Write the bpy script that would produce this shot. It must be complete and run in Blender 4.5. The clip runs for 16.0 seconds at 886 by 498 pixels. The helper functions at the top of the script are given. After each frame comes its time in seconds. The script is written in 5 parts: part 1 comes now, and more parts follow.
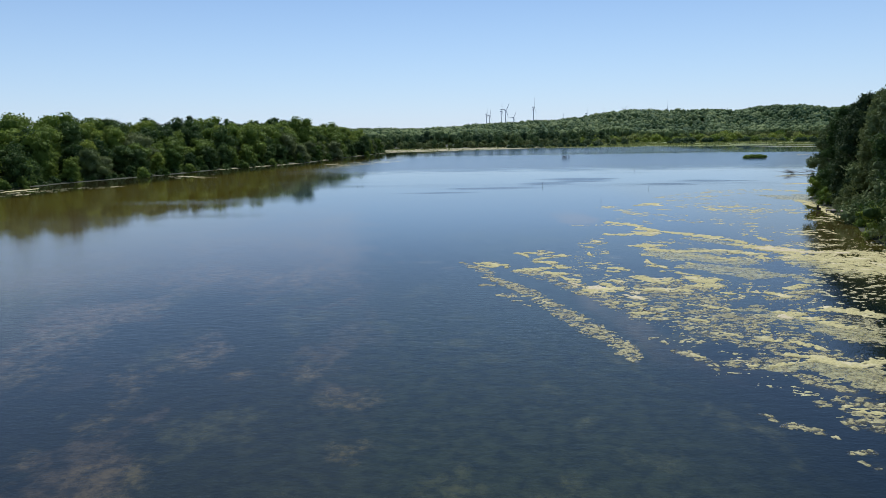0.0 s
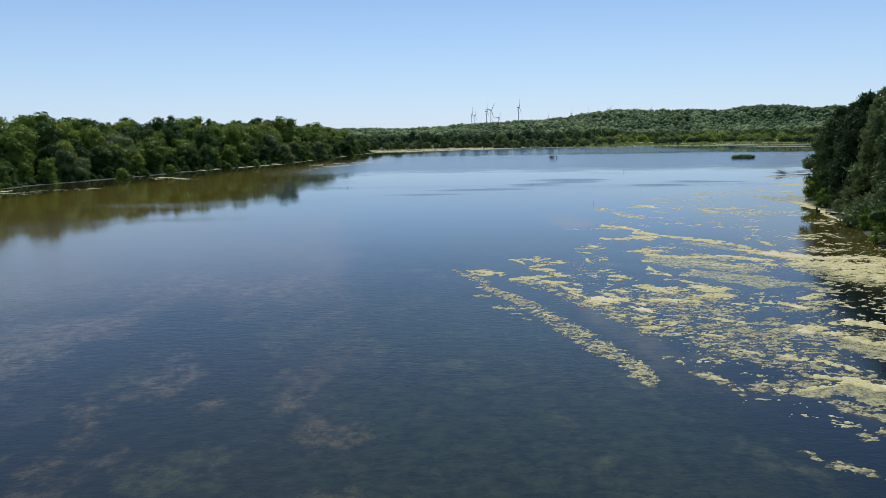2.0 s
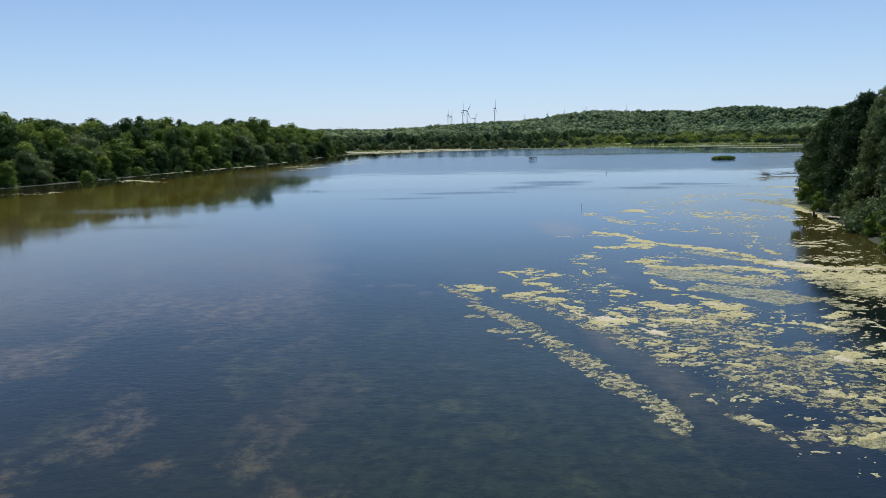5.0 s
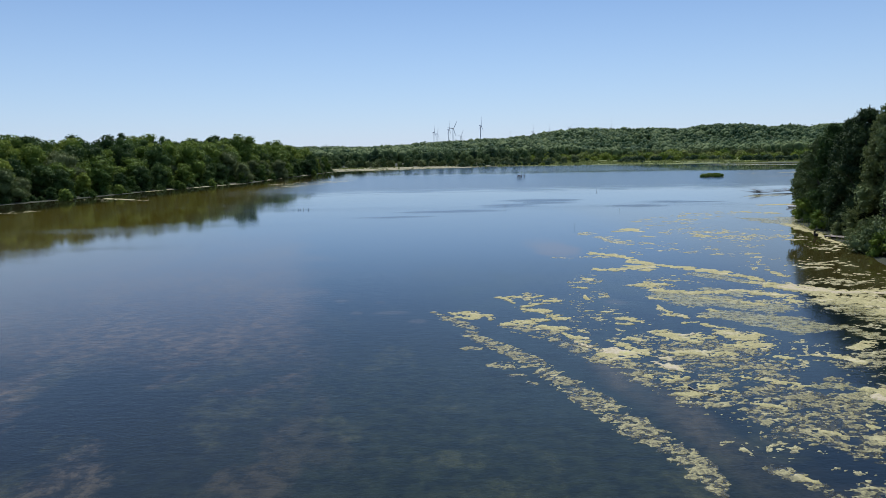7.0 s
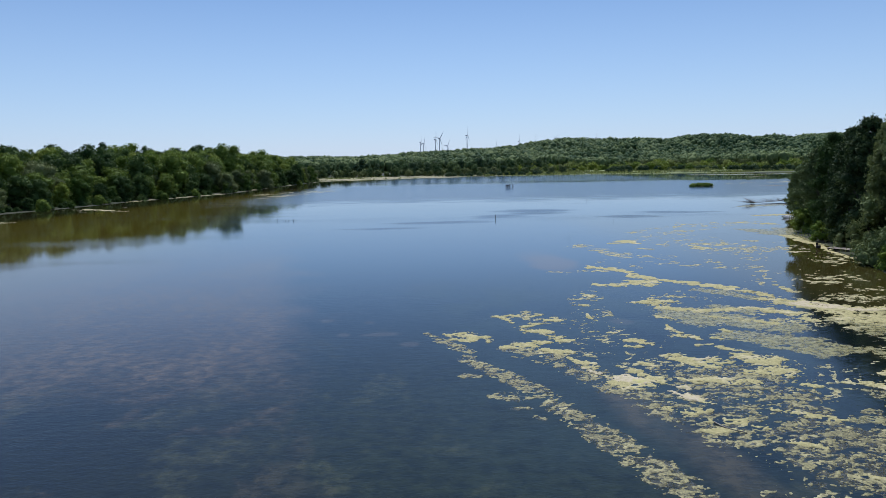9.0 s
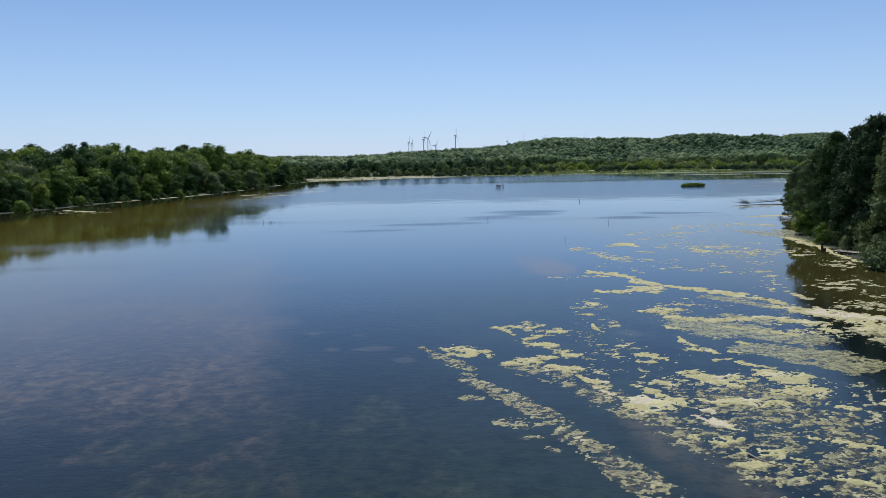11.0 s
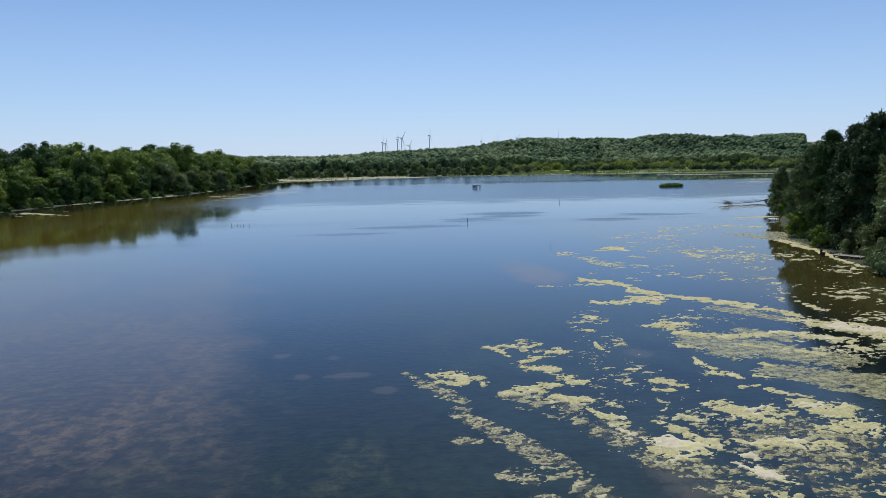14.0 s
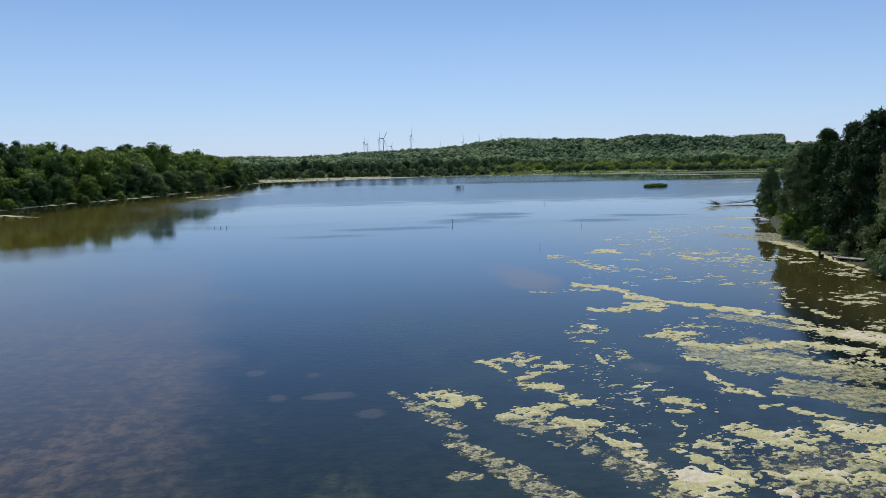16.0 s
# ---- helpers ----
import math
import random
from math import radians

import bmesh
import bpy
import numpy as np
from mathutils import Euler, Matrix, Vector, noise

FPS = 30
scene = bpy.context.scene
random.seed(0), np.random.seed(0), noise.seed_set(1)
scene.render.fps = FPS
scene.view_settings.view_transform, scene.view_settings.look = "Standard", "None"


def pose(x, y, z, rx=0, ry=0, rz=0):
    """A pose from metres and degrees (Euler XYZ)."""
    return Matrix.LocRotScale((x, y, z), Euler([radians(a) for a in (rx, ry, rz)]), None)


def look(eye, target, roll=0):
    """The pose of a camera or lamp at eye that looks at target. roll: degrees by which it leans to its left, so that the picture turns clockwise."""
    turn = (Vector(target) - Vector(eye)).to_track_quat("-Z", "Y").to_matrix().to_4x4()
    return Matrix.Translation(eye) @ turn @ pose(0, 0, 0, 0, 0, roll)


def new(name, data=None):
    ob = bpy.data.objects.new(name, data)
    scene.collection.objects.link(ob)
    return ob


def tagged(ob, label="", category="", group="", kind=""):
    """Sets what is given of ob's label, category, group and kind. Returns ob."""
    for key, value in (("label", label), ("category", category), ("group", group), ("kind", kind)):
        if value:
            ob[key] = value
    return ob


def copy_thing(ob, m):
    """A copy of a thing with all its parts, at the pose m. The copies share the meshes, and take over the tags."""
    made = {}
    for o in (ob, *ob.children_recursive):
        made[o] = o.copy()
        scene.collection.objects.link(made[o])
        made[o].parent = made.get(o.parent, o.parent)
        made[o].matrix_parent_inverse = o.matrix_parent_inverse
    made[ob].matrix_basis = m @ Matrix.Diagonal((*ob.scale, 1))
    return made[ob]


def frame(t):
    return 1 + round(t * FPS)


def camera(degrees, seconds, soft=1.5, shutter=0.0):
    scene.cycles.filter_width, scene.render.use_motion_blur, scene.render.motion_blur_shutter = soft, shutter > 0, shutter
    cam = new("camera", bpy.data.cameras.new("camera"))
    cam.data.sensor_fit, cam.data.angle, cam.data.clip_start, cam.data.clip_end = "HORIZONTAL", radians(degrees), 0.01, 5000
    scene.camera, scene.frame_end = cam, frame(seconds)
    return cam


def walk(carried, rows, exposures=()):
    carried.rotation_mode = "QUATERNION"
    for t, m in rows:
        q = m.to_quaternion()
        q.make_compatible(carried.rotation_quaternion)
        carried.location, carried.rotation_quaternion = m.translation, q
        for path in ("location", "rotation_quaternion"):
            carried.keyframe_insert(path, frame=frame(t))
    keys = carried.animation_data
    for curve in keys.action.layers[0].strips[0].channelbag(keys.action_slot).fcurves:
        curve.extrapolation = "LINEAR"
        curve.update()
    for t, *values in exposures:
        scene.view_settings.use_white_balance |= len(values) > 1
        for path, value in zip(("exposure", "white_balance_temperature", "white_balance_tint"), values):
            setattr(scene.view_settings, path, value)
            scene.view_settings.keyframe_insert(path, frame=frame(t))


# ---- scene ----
cam = camera(62.46, 16.0, soft=0.75)

PATH = [
    (0, (0.000, -0.000, 15.999), (0.0000, 9.8740, 14.4170), -0.85),
    (0.5, (-0.155, 1.269, 15.993), (-0.1035, 11.1431, 14.4108), -0.85),
    (1, (-0.301, 2.543, 16.000), (-0.2015, 12.4161, 14.4164), -0.85),
    (1.5, (-0.474, 3.850, 16.012), (-0.3257, 13.7226, 14.4292), -0.85),
    (2, (-0.630, 5.149, 16.023), (-0.4332, 15.0212, 14.4386), -0.85),
    (2.5, (-0.770, 6.426, 16.044), (-0.5214, 16.2964, 14.4597), -0.85),
    (3, (-0.921, 7.696, 16.076), (-0.6200, 17.5655, 14.4912), -0.85),
    (3.5, (-1.036, 8.970, 16.100), (-0.6900, 18.8376, 14.5147), -0.85),
    (6, (-1.598, 15.379, 16.098), (-0.9798, 25.2396, 14.5548), -0.85),
    (6.5, (-1.681, 16.658, 16.075), (-1.0228, 26.5308, 14.6286), -0.85),
    (7, (-1.773, 17.939, 16.051), (-1.0632, 27.8221, 14.7018), -0.85),
    (7.5, (-1.867, 19.224, 16.020), (-1.1041, 29.1158, 14.7658), -0.85),
    (8, (-1.943, 20.533, 16.001), (-1.1288, 30.4246, 14.7808), -0.85),
    (8.5, (-1.993, 21.843, 16.001), (-1.1398, 31.7318, 14.7799), -0.85),
    (9, (-2.038, 23.141, 16.003), (-1.1432, 33.0259, 14.7811), -0.85),
    (11.5, (-2.285, 29.492, 16.037), (-1.1884, 39.3554, 14.8097), -0.85),
    (12, (-2.308, 30.772, 16.047), (-1.1612, 40.6296, 14.8186), -0.85),
    (12.5, (-2.313, 32.083, 16.037), (-1.1097, 41.9334, 14.8071), -0.85),
    (13, (-2.289, 33.425, 16.003), (-1.0247, 43.2676, 14.7713), -0.85),
    (13.5, (-2.285, 34.798, 15.959), (-0.9295, 44.6289, 14.7295), -0.85),
    (14, (-2.275, 36.169, 15.915), (-0.8726, 45.9936, 14.6869), -0.85),
    (14.5, (-2.238, 37.485, 15.871), (-0.7578, 47.2985, 14.6440), -0.85),
    (15, (-2.207, 38.759, 15.815), (-0.6619, 48.5623, 14.5886), -0.85),
    (15.5, (-2.181, 40.003, 15.754), (-0.5341, 49.7900, 14.5279), -0.85),
    (16, (-2.137, 41.279, 15.714), (-0.4896, 51.0658, 14.4890), -0.85),
]
walk(cam, [(t, look(eye, target, roll)) for t, eye, target, roll in PATH], [(0, 0.12, 5950, 12), (3.5, 0.10, 5950, 12), (6.5, 0.02, 5900, 13), (8.5, -0.02, 5760, 14), (16, -0.02, 5730, 14)])

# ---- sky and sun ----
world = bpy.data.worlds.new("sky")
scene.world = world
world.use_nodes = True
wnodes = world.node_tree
sky = wnodes.nodes.new("ShaderNodeTexSky")
sky.sky_type, sky.sun_disc = "NISHITA", False
sky.sun_elevation, sky.sun_rotation = radians(57), radians(6)
sky.altitude, sky.air_density, sky.dust_density, sky.ozone_density = 300.0, 1.0, 0.0, 3.5
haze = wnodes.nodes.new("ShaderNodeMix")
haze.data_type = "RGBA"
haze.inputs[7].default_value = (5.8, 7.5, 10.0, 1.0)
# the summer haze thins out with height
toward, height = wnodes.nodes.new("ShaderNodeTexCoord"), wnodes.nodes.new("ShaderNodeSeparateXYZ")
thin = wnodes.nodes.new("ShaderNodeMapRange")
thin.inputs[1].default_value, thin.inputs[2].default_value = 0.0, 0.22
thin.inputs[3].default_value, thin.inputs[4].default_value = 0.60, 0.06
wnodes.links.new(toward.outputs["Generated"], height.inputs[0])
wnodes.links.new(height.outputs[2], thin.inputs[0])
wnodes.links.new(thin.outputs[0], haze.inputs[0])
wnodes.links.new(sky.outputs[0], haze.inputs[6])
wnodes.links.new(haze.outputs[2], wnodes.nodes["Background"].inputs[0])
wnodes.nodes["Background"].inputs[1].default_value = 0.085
sun = new("sun", bpy.data.lights.new("sun", "SUN"))
sun.data.energy, sun.data.angle, sun.data.color = 4.0, radians(0.5), (1.0, 0.95, 0.87)
sun.matrix_world = look((math.sin(radians(6)) * 54.5, math.cos(radians(6)) * 54.5, 83.9), (0, 0, 0))


# ---- materials ----
class Nodes:
    """Short hand for wiring a node material."""

    def __init__(self, name):
        self.m = bpy.data.materials.new(name)
        self.m.use_nodes = True
        self.t = self.m.node_tree
        self.b = self.t.nodes["Principled BSDF"]
        self.out = self.t.nodes["Material Output"]

    def add(self, kind, **inputs):
        n = self.t.nodes.new("ShaderNode" + kind)
        for k, v in inputs.items():
            self.set(n.inputs[k.replace("_", " ")], v)
        return n

    def set(self, socket, v):
        if isinstance(v, bpy.types.NodeSocket):
            self.t.links.new(v, socket)
        else:
            socket.default_value = v

    def math(self, op, a, b=0.0, c=0.0, clamp=False):
        n = self.t.nodes.new("ShaderNodeMath")
        n.operation, n.use_clamp = op, clamp
        for s, v in zip(n.inputs, (a, b, c)):
            self.set(s, v)
        return n.outputs[0]

    def ramp(self, v, lo, hi, a=0.0, b=1.0):
        n = self.add("MapRange")
        n.interpolation_type = "SMOOTHSTEP"
        for s, x in zip(n.inputs, (v, lo, hi, a, b)):
            self.set(s, x)
        return n.outputs[0]

    def noise(self, scale, detail=4.0, rough=0.55, vector=None, warp=0.0):
        n = self.add("TexNoise", Scale=scale, Detail=detail, Roughness=rough, Distortion=warp)
        self.set(n.inputs["Vector"], vector if vector is not None else self.place())
        return n.outputs["Fac"]

    def place(self):
        return self.add("NewGeometry").outputs["Position"]

    def stretched(self, sx, sy, sz=1.0, turn=0.0):
        n = self.add("Mapping", Vector=self.place(), Scale=(sx, sy, sz), Rotation=(0, 0, radians(turn)))
        return n.outputs[0]

    def mix(self, fac, a, b):
        n = self.t.nodes.new("ShaderNodeMix")
        n.data_type = "RGBA"
        self.set(n.inputs[0], fac)
        for s, v in ((n.inputs[6], a), (n.inputs[7], b)):
            self.set(s, (*v, 1.0) if isinstance(v, tuple) else v)
        return n.outputs[2]

    def bump(self, height, strength, distance):
        n = self.add("Bump", Height=height, Strength=strength, Distance=distance)
        self.set(self.b.inputs["Normal"], n.outputs[0])
        return n

    def done(self, colour=None, rough=None, **more):
        if colour is not None:
            self.set(self.b.inputs["Base Color"], (*colour, 1.0) if isinstance(colour, tuple) else colour)
        if rough is not None:
            self.set(self.b.inputs["Roughness"], rough)
        for k, v in more.items():
            self.set(self.b.inputs[k.replace("_", " ")], v)
        return self.m


def leaf_material(name, low, high, far=False, clear=0.30):
    """Foliage: two greens mixed by the tree, by the spray and by patches, a little light passing through."""
    n = Nodes(name)
    tree = n.add("ObjectInfo").outputs["Random"]
    if far:
        tree = n.add("Attribute")
        tree.attribute_name = "tint"
        tree = tree.outputs["Fac"]
    spray = n.add("NewGeometry").outputs["Random Per Island"]
    patch = n.noise(0.35 if not far else 0.05, 3.0)
    f = n.math("ADD", n.math("MULTIPLY", tree, 0.7), n.math("MULTIPLY", spray, 0.3))
    f = n.math("ADD", f, n.math("MULTIPLY", n.math("SUBTRACT", patch, 0.55), 0.9), clamp=True)
    c = n.mix(f, low, high)
    n.done(c, 0.75, Specular_IOR_Level=0.15)
    t = n.add("BsdfTranslucent", Color=c)
    mixed = n.add("MixShader", Fac=clear)
    n.t.links.new(n.b.outputs[0], mixed.inputs[1])
    n.t.links.new(t.outputs[0], mixed.inputs[2])
    n.t.links.new(mixed.outputs[0], n.out.inputs["Surface"])
    return n.m


def bark_material(name, low, high):
    n = Nodes(name)
    g = n.noise(6.0, 5.0, 0.7, n.stretched(3, 3, 0.6))
    n.bump(g, 0.7, 0.03)
    return n.done(n.mix(n.ramp(g, 0.3, 0.7), low, high), 0.9)


def plain_material(name, low, high, scale, rough, bump=0.2, metal=0.0):
    n = Nodes(name)
    g = n.noise(scale, 5.0, 0.65)
    n.bump(g, bump, 0.02)
    return n.done(n.mix(n.ramp(g, 0.3, 0.7), low, high), rough, Metallic=metal)


LEAF_MID = leaf_material("leaf_mid", (0.06, 0.112, 0.018), (0.23, 0.30, 0.05))
LEAF_LIGHT = leaf_material("leaf_light", (0.105, 0.175, 0.022), (0.31, 0.36, 0.06))
LEAF_DARK = leaf_material("leaf_dark", (0.034, 0.070, 0.018), (0.12, 0.18, 0.045))
LEAF_WILLOW = leaf_material("leaf_willow", (0.105, 0.145, 0.045), (0.215, 0.245, 0.095))
LEAF_RIGHT = leaf_material("leaf_poplar", (0.024, 0.050, 0.017), (0.225, 0.280, 0.105), clear=0.18)
# far greens shifted to blue-grey: distance haze put into the leaf colour
LEAF_HILL_HAZED = leaf_material("leaf_hill_hazed", (0.046, 0.102, 0.042), (0.222, 0.282, 0.100), far=True)
LEAF_HAZED = leaf_material("leaf_hazed", (0.056, 0.105, 0.040), (0.190, 0.245, 0.085))
LEAF_HAZED_DARK = leaf_material("leaf_hazed_dark", (0.036, 0.074, 0.034), (0.125, 0.175, 0.070))
REED = leaf_material("reed_leaf", (0.135, 0.180, 0.050), (0.270, 0.295, 0.100), clear=0.40)
LEAF_MARSH = leaf_material("leaf_marsh", (0.16, 0.215, 0.050), (0.32, 0.35, 0.105), clear=0.45)
BARK = bark_material("bark", (0.045, 0.035, 0.026), (0.120, 0.100, 0.078))
DEADWOOD = bark_material("deadwood", (0.130, 0.110, 0.090), (0.300, 0.260, 0.210))
BROWN_TWIGS = bark_material("brown_twigs", (0.090, 0.050, 0.032), (0.200, 0.125, 0.080))
PALE_WOOD = bark_material("weathered_planks", (0.220, 0.190, 0.150), (0.420, 0.370, 0.300))
WET_WOOD = bark_material("wet_wood", (0.020, 0.018, 0.016), (0.060, 0.050, 0.040))
TURBINE_WHITE = plain_material("turbine_paint", (0.55, 0.57, 0.60), (0.66, 0.67, 0.69), 0.3, 0.45, 0.02)
BOAT_WHITE = plain_material("boat_paint", (0.62, 0.62, 0.60), (0.82, 0.82, 0.80), 3.0, 0.4, 0.05)


def water_material():
    """Turbid lake water: clear dark deeps, olive silt by the wooded shore, brown weed under the surface on the shelf.
    The sky's blue is painted over the open lake.
    """
    n = Nodes("lake_water")
    xyz = n.add("SeparateXYZ", Vector=n.place())
    x, y = xyz.outputs[0], xyz.outputs[1]
    # weed shelf, west of a line that runs up the lake
    edge = n.math("ADD", n.math("ADD", x, 16.3), n.math("MULTIPLY", n.math("SUBTRACT", y, 146.6), 0.1076))
    wob = n.math("MULTIPLY", n.math("SUBTRACT", n.noise(0.10, 4.0), 0.5), 9.0)
    bays = n.math("MULTIPLY", n.math("SUBTRACT", n.noise(0.045, 3.0, 0.5), 0.5), 11.0)
    shelf = n.ramp(n.math("ADD", edge, n.math("ADD", n.math("MULTIPLY", wob, 1.1), bays)), 3.5, -3.5)
    shelf = n.math("MULTIPLY", shelf, n.ramp(x, -100.0, -62.0))
    shelf = n.math("MULTIPLY", shelf, n.ramp(y, 190.0, 110.0))
    clouds = n.noise(0.055, 3.0, 0.5)
    tufts = n.noise(0.95, 8.0, 0.72, n.stretched(0.9, 0.9, 1.0, 8), 0.2)
    beds = n.noise(0.085, 6.0, 0.58, n.stretched(1.3, 0.8, 1.0, 14), 0.4)
    thick = n.math("ADD", n.ramp(beds, 0.47, 0.61), n.ramp(y, 58.0, 84.0, -0.62, 0.72))
    weed = n.math("MULTIPLY", shelf, n.math("MULTIPLY", n.math("MINIMUM", thick, 1.0, clamp=True), n.ramp(n.math("ADD", tufts, n.math("MULTIPLY", beds, 0.25)), 0.50, 0.80, 0.14, 1.0)))
    # sparse olive weed in the near deeps
    clumps = n.noise(0.16, 7.0, 0.62, n.stretched(1.2, 0.8, 1.0, 25), 0.2)
    near = n.math("MULTIPLY", n.ramp(y, 105.0, 60.0), n.math("MULTIPLY", n.ramp(clumps, 0.52, 0.64), n.ramp(tufts, 0.38, 0.62, 0.2, 1.0)))
    murk = n.math("MULTIPLY", n.ramp(y, 100.0, 62.0), n.math("MULTIPLY", n.ramp(x, -24.0, 2.0, 0.25, 1.0), n.ramp(x, 22.0, 10.0)))
    # silt of the wooded shore, weaker along the bank; same olive off the east
    silt = n.ramp(n.math("ADD", x, wob), -26.0, -60.0)
    out = n.math("SUBTRACT", x, n.math("ADD", n.math("MULTIPLY", n.math("SUBTRACT", y, 222.0), 0.265), -137.0))
    silt = n.math("MULTIPLY", silt, n.ramp(n.math("ADD", out, n.math("MULTIPLY", wob, 0.4)), 20.0, 32.0, 0.22, 1.0))
    silt = n.math("MAXIMUM", silt, n.math("MULTIPLY", n.ramp(x, 39.0, 54.0, 0.0, 0.46), n.ramp(y, 240.0, 190.0)))
    # brown bottom between the two ribbons of algae
    lane = n.math("ABSOLUTE", n.math("ADD", n.math("SUBTRACT", x, 15.6), n.math("MULTIPLY", n.math("SUBTRACT", y, 56.0), 0.10)))
    lane = n.math("MULTIPLY", n.ramp(n.math("ADD", lane, n.math("MULTIPLY", wob, 0.35)), 2.2, 0.2), n.math("MULTIPLY", n.ramp(y, 46.0, 52.0), n.ramp(y, 76.0, 68.0)))
    lane = n.math("MULTIPLY", lane, n.math("MULTIPLY", n.ramp(tufts, 0.25, 0.6), n.ramp(beds, 0.35, 0.6, 0.2, 1.0)))
    pale = n.math("MULTIPLY", n.ramp(n.noise(0.07, 4.0, 0.55, None, 0.5), 0.60, 0.75), n.ramp(y, 190.0, 120.0))
    c = n.mix(n.ramp(clouds, 0.3, 0.7), (0.0030, 0.0066, 0.0078), (0.0062, 0.0108, 0.0112))
    # sky's reflected blue painted into the base colour of open water, stronger far out
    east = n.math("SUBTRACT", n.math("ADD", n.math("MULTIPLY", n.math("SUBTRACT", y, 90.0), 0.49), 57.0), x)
    sky_blue = n.math("MULTIPLY", n.ramp(y, 66.0, 160.0), n.math("MULTIPLY", n.ramp(out, 28.0, 66.0), n.ramp(east, 16.0, 38.0)))
    c = n.mix(sky_blue, c, (0.0270, 0.0600, 0.0980))
    c = n.mix(n.math("MULTIPLY", sky_blue, n.ramp(y, 280.0, 480.0)), c, (0.044, 0.088, 0.140))
    c = n.mix(silt, c, (0.092, 0.074, 0.012))
    c = n.mix(n.math("MULTIPLY", murk, n.ramp(tufts, 0.35, 0.65, 0.35, 1.0)), c, (0.025, 0.034, 0.019))
    c = n.mix(n.math("MULTIPLY", near, 0.38), c, (0.080, 0.084, 0.034))
    # beds of brown weed close to the surface in the near water
    field = -1.0
    for cx, cy, rx, ry in ((-29.8, 51.1, 4.6, 9.8), (-19.7, 41.0, 1.5, 4.5), (-34.1, 64.5, 5.8, 8.6), (-18.4, 54.0, 1.5, 5.3), (-20.3, 45.9, 1.2, 3.3), (-6.4, 41.8, 3.1, 1.4), (-5.2, 35.1, 1.5, 2.0), (-16.5, 32.4, 2.4, 2.6), (-21.4, 34.3, 1.1, 1.9), (-21.4, 47.0, 1.5, 1.8), (-13.8, 47.2, 1.4, 1.5), (-6.7, 42.6, 3.0, 2.1), (-17.2, 51.6, 1.7, 3.8), (-9.3, 47.6, 1.9, 2.0)):
        dx, dy = n.math("DIVIDE", n.math("SUBTRACT", x, cx), rx), n.math("DIVIDE", n.math("SUBTRACT", y, cy), ry)
        field = n.math("MAXIMUM", field, n.math("SUBTRACT", 1.0, n.math("ADD", n.math("MULTIPLY", dx, dx), n.math("MULTIPLY", dy, dy))))
    wisp = n.noise(0.55, 6.0, 0.7, n.stretched(1.3, 0.6, 1.0, 30))
    torn = n.math("ADD", n.math("MULTIPLY", n.math("SUBTRACT", clumps, 0.5), 5.0), n.math("MULTIPLY", n.math("SUBTRACT", tufts, 0.5), 3.2))
    field = n.math("MULTIPLY", n.ramp(n.math("ADD", n.math("MULTIPLY", field, 0.9), torn), -0.2, 1.5), n.ramp(n.math("ADD", tufts, n.math("MULTIPLY", wisp, 0.6)), 0.66, 1.02, 0.12, 1.0))
    c = n.mix(n.math("MULTIPLY", field, 0.88), c, n.mix(n.ramp(y, 40.0, 66.0), (0.098, 0.080, 0.034), (0.110, 0.088, 0.070)))
    c = n.mix(n.math("MULTIPLY", pale, 0.35), c, (0.045, 0.040, 0.034))
    c = n.mix(n.math("MULTIPLY", shelf, n.ramp(y, 70.0, 104.0, 0.06, 0.50)), c, (0.088, 0.078, 0.080))
    c = n.mix(n.math("MULTIPLY", weed, 0.90), c, (0.118, 0.089, 0.055))
    # greenish shoal under the drifts of algae, with small pale beds at its rim
    shoal = n.math("MULTIPLY", n.math("MULTIPLY", n.ramp(x, -2.0, 8.0), n.ramp(x, 38.0, 28.0)), n.math("MULTIPLY", n.ramp(y, 50.0, 66.0), n.ramp(y, 128.0, 104.0)))
    c = n.mix(n.math("MULTIPLY", shoal, n.ramp(n.math("ADD", clumps, n.math("MULTIPLY", tufts, 0.3)), 0.50, 0.78, 0.15, 0.9)), c, (0.022, 0.036, 0.031))
    for cx, cy, rx, ry in ((-1.7, 89.5, 1.7, 0.7), (0.6, 85.5, 0.9, 0.8), (-5.4, 89.8, 0.8, 0.8), (-7.2, 96.0, 0.8, 0.9), (-3.0, 94.5, 0.6, 0.7), (21.5, 91.0, 1.2, 1.3)):
        dx, dy = n.math("DIVIDE", n.math("SUBTRACT", x, cx), rx), n.math("DIVIDE", n.math("SUBTRACT", y, cy), ry)
        spot = n.math("ADD", n.math("ADD", n.math("MULTIPLY", dx, dx), n.math("MULTIPLY", dy, dy)), n.math("MULTIPLY", wob, 0.35))
        c = n.mix(n.math("MULTIPLY", n.ramp(n.math("ADD", spot, n.math("MULTIPLY", n.math("SUBTRACT", tufts, 0.5), 4.0)), 1.4, 0.2), 0.45), c, (0.088, 0.078, 0.062))
    c = n.mix(n.math("MULTIPLY", lane, 0.75), c, (0.100, 0.084, 0.050))
    # a reddish bed of weed off the algae
    dx, dy = n.math("DIVIDE", n.math("SUBTRACT", x, 24.2), 4.0), n.math("DIVIDE", n.math("SUBTRACT", y, 135.0), 14.0)
    bed = n.math("ADD", n.math("ADD", n.math("MULTIPLY", dx, dx), n.math("MULTIPLY", dy, dy)), n.math("MULTIPLY", wob, 0.3))
    c = n.mix(n.math("MULTIPLY", n.ramp(bed, 1.3, 0.1), 0.8), c, (0.105, 0.075, 0.055))
    # ripples: calm slicks and breezy lanes
    lanes = n.noise(0.012, 3.0, 0.5, n.stretched(0.55, 2.2, 1.0, -6))
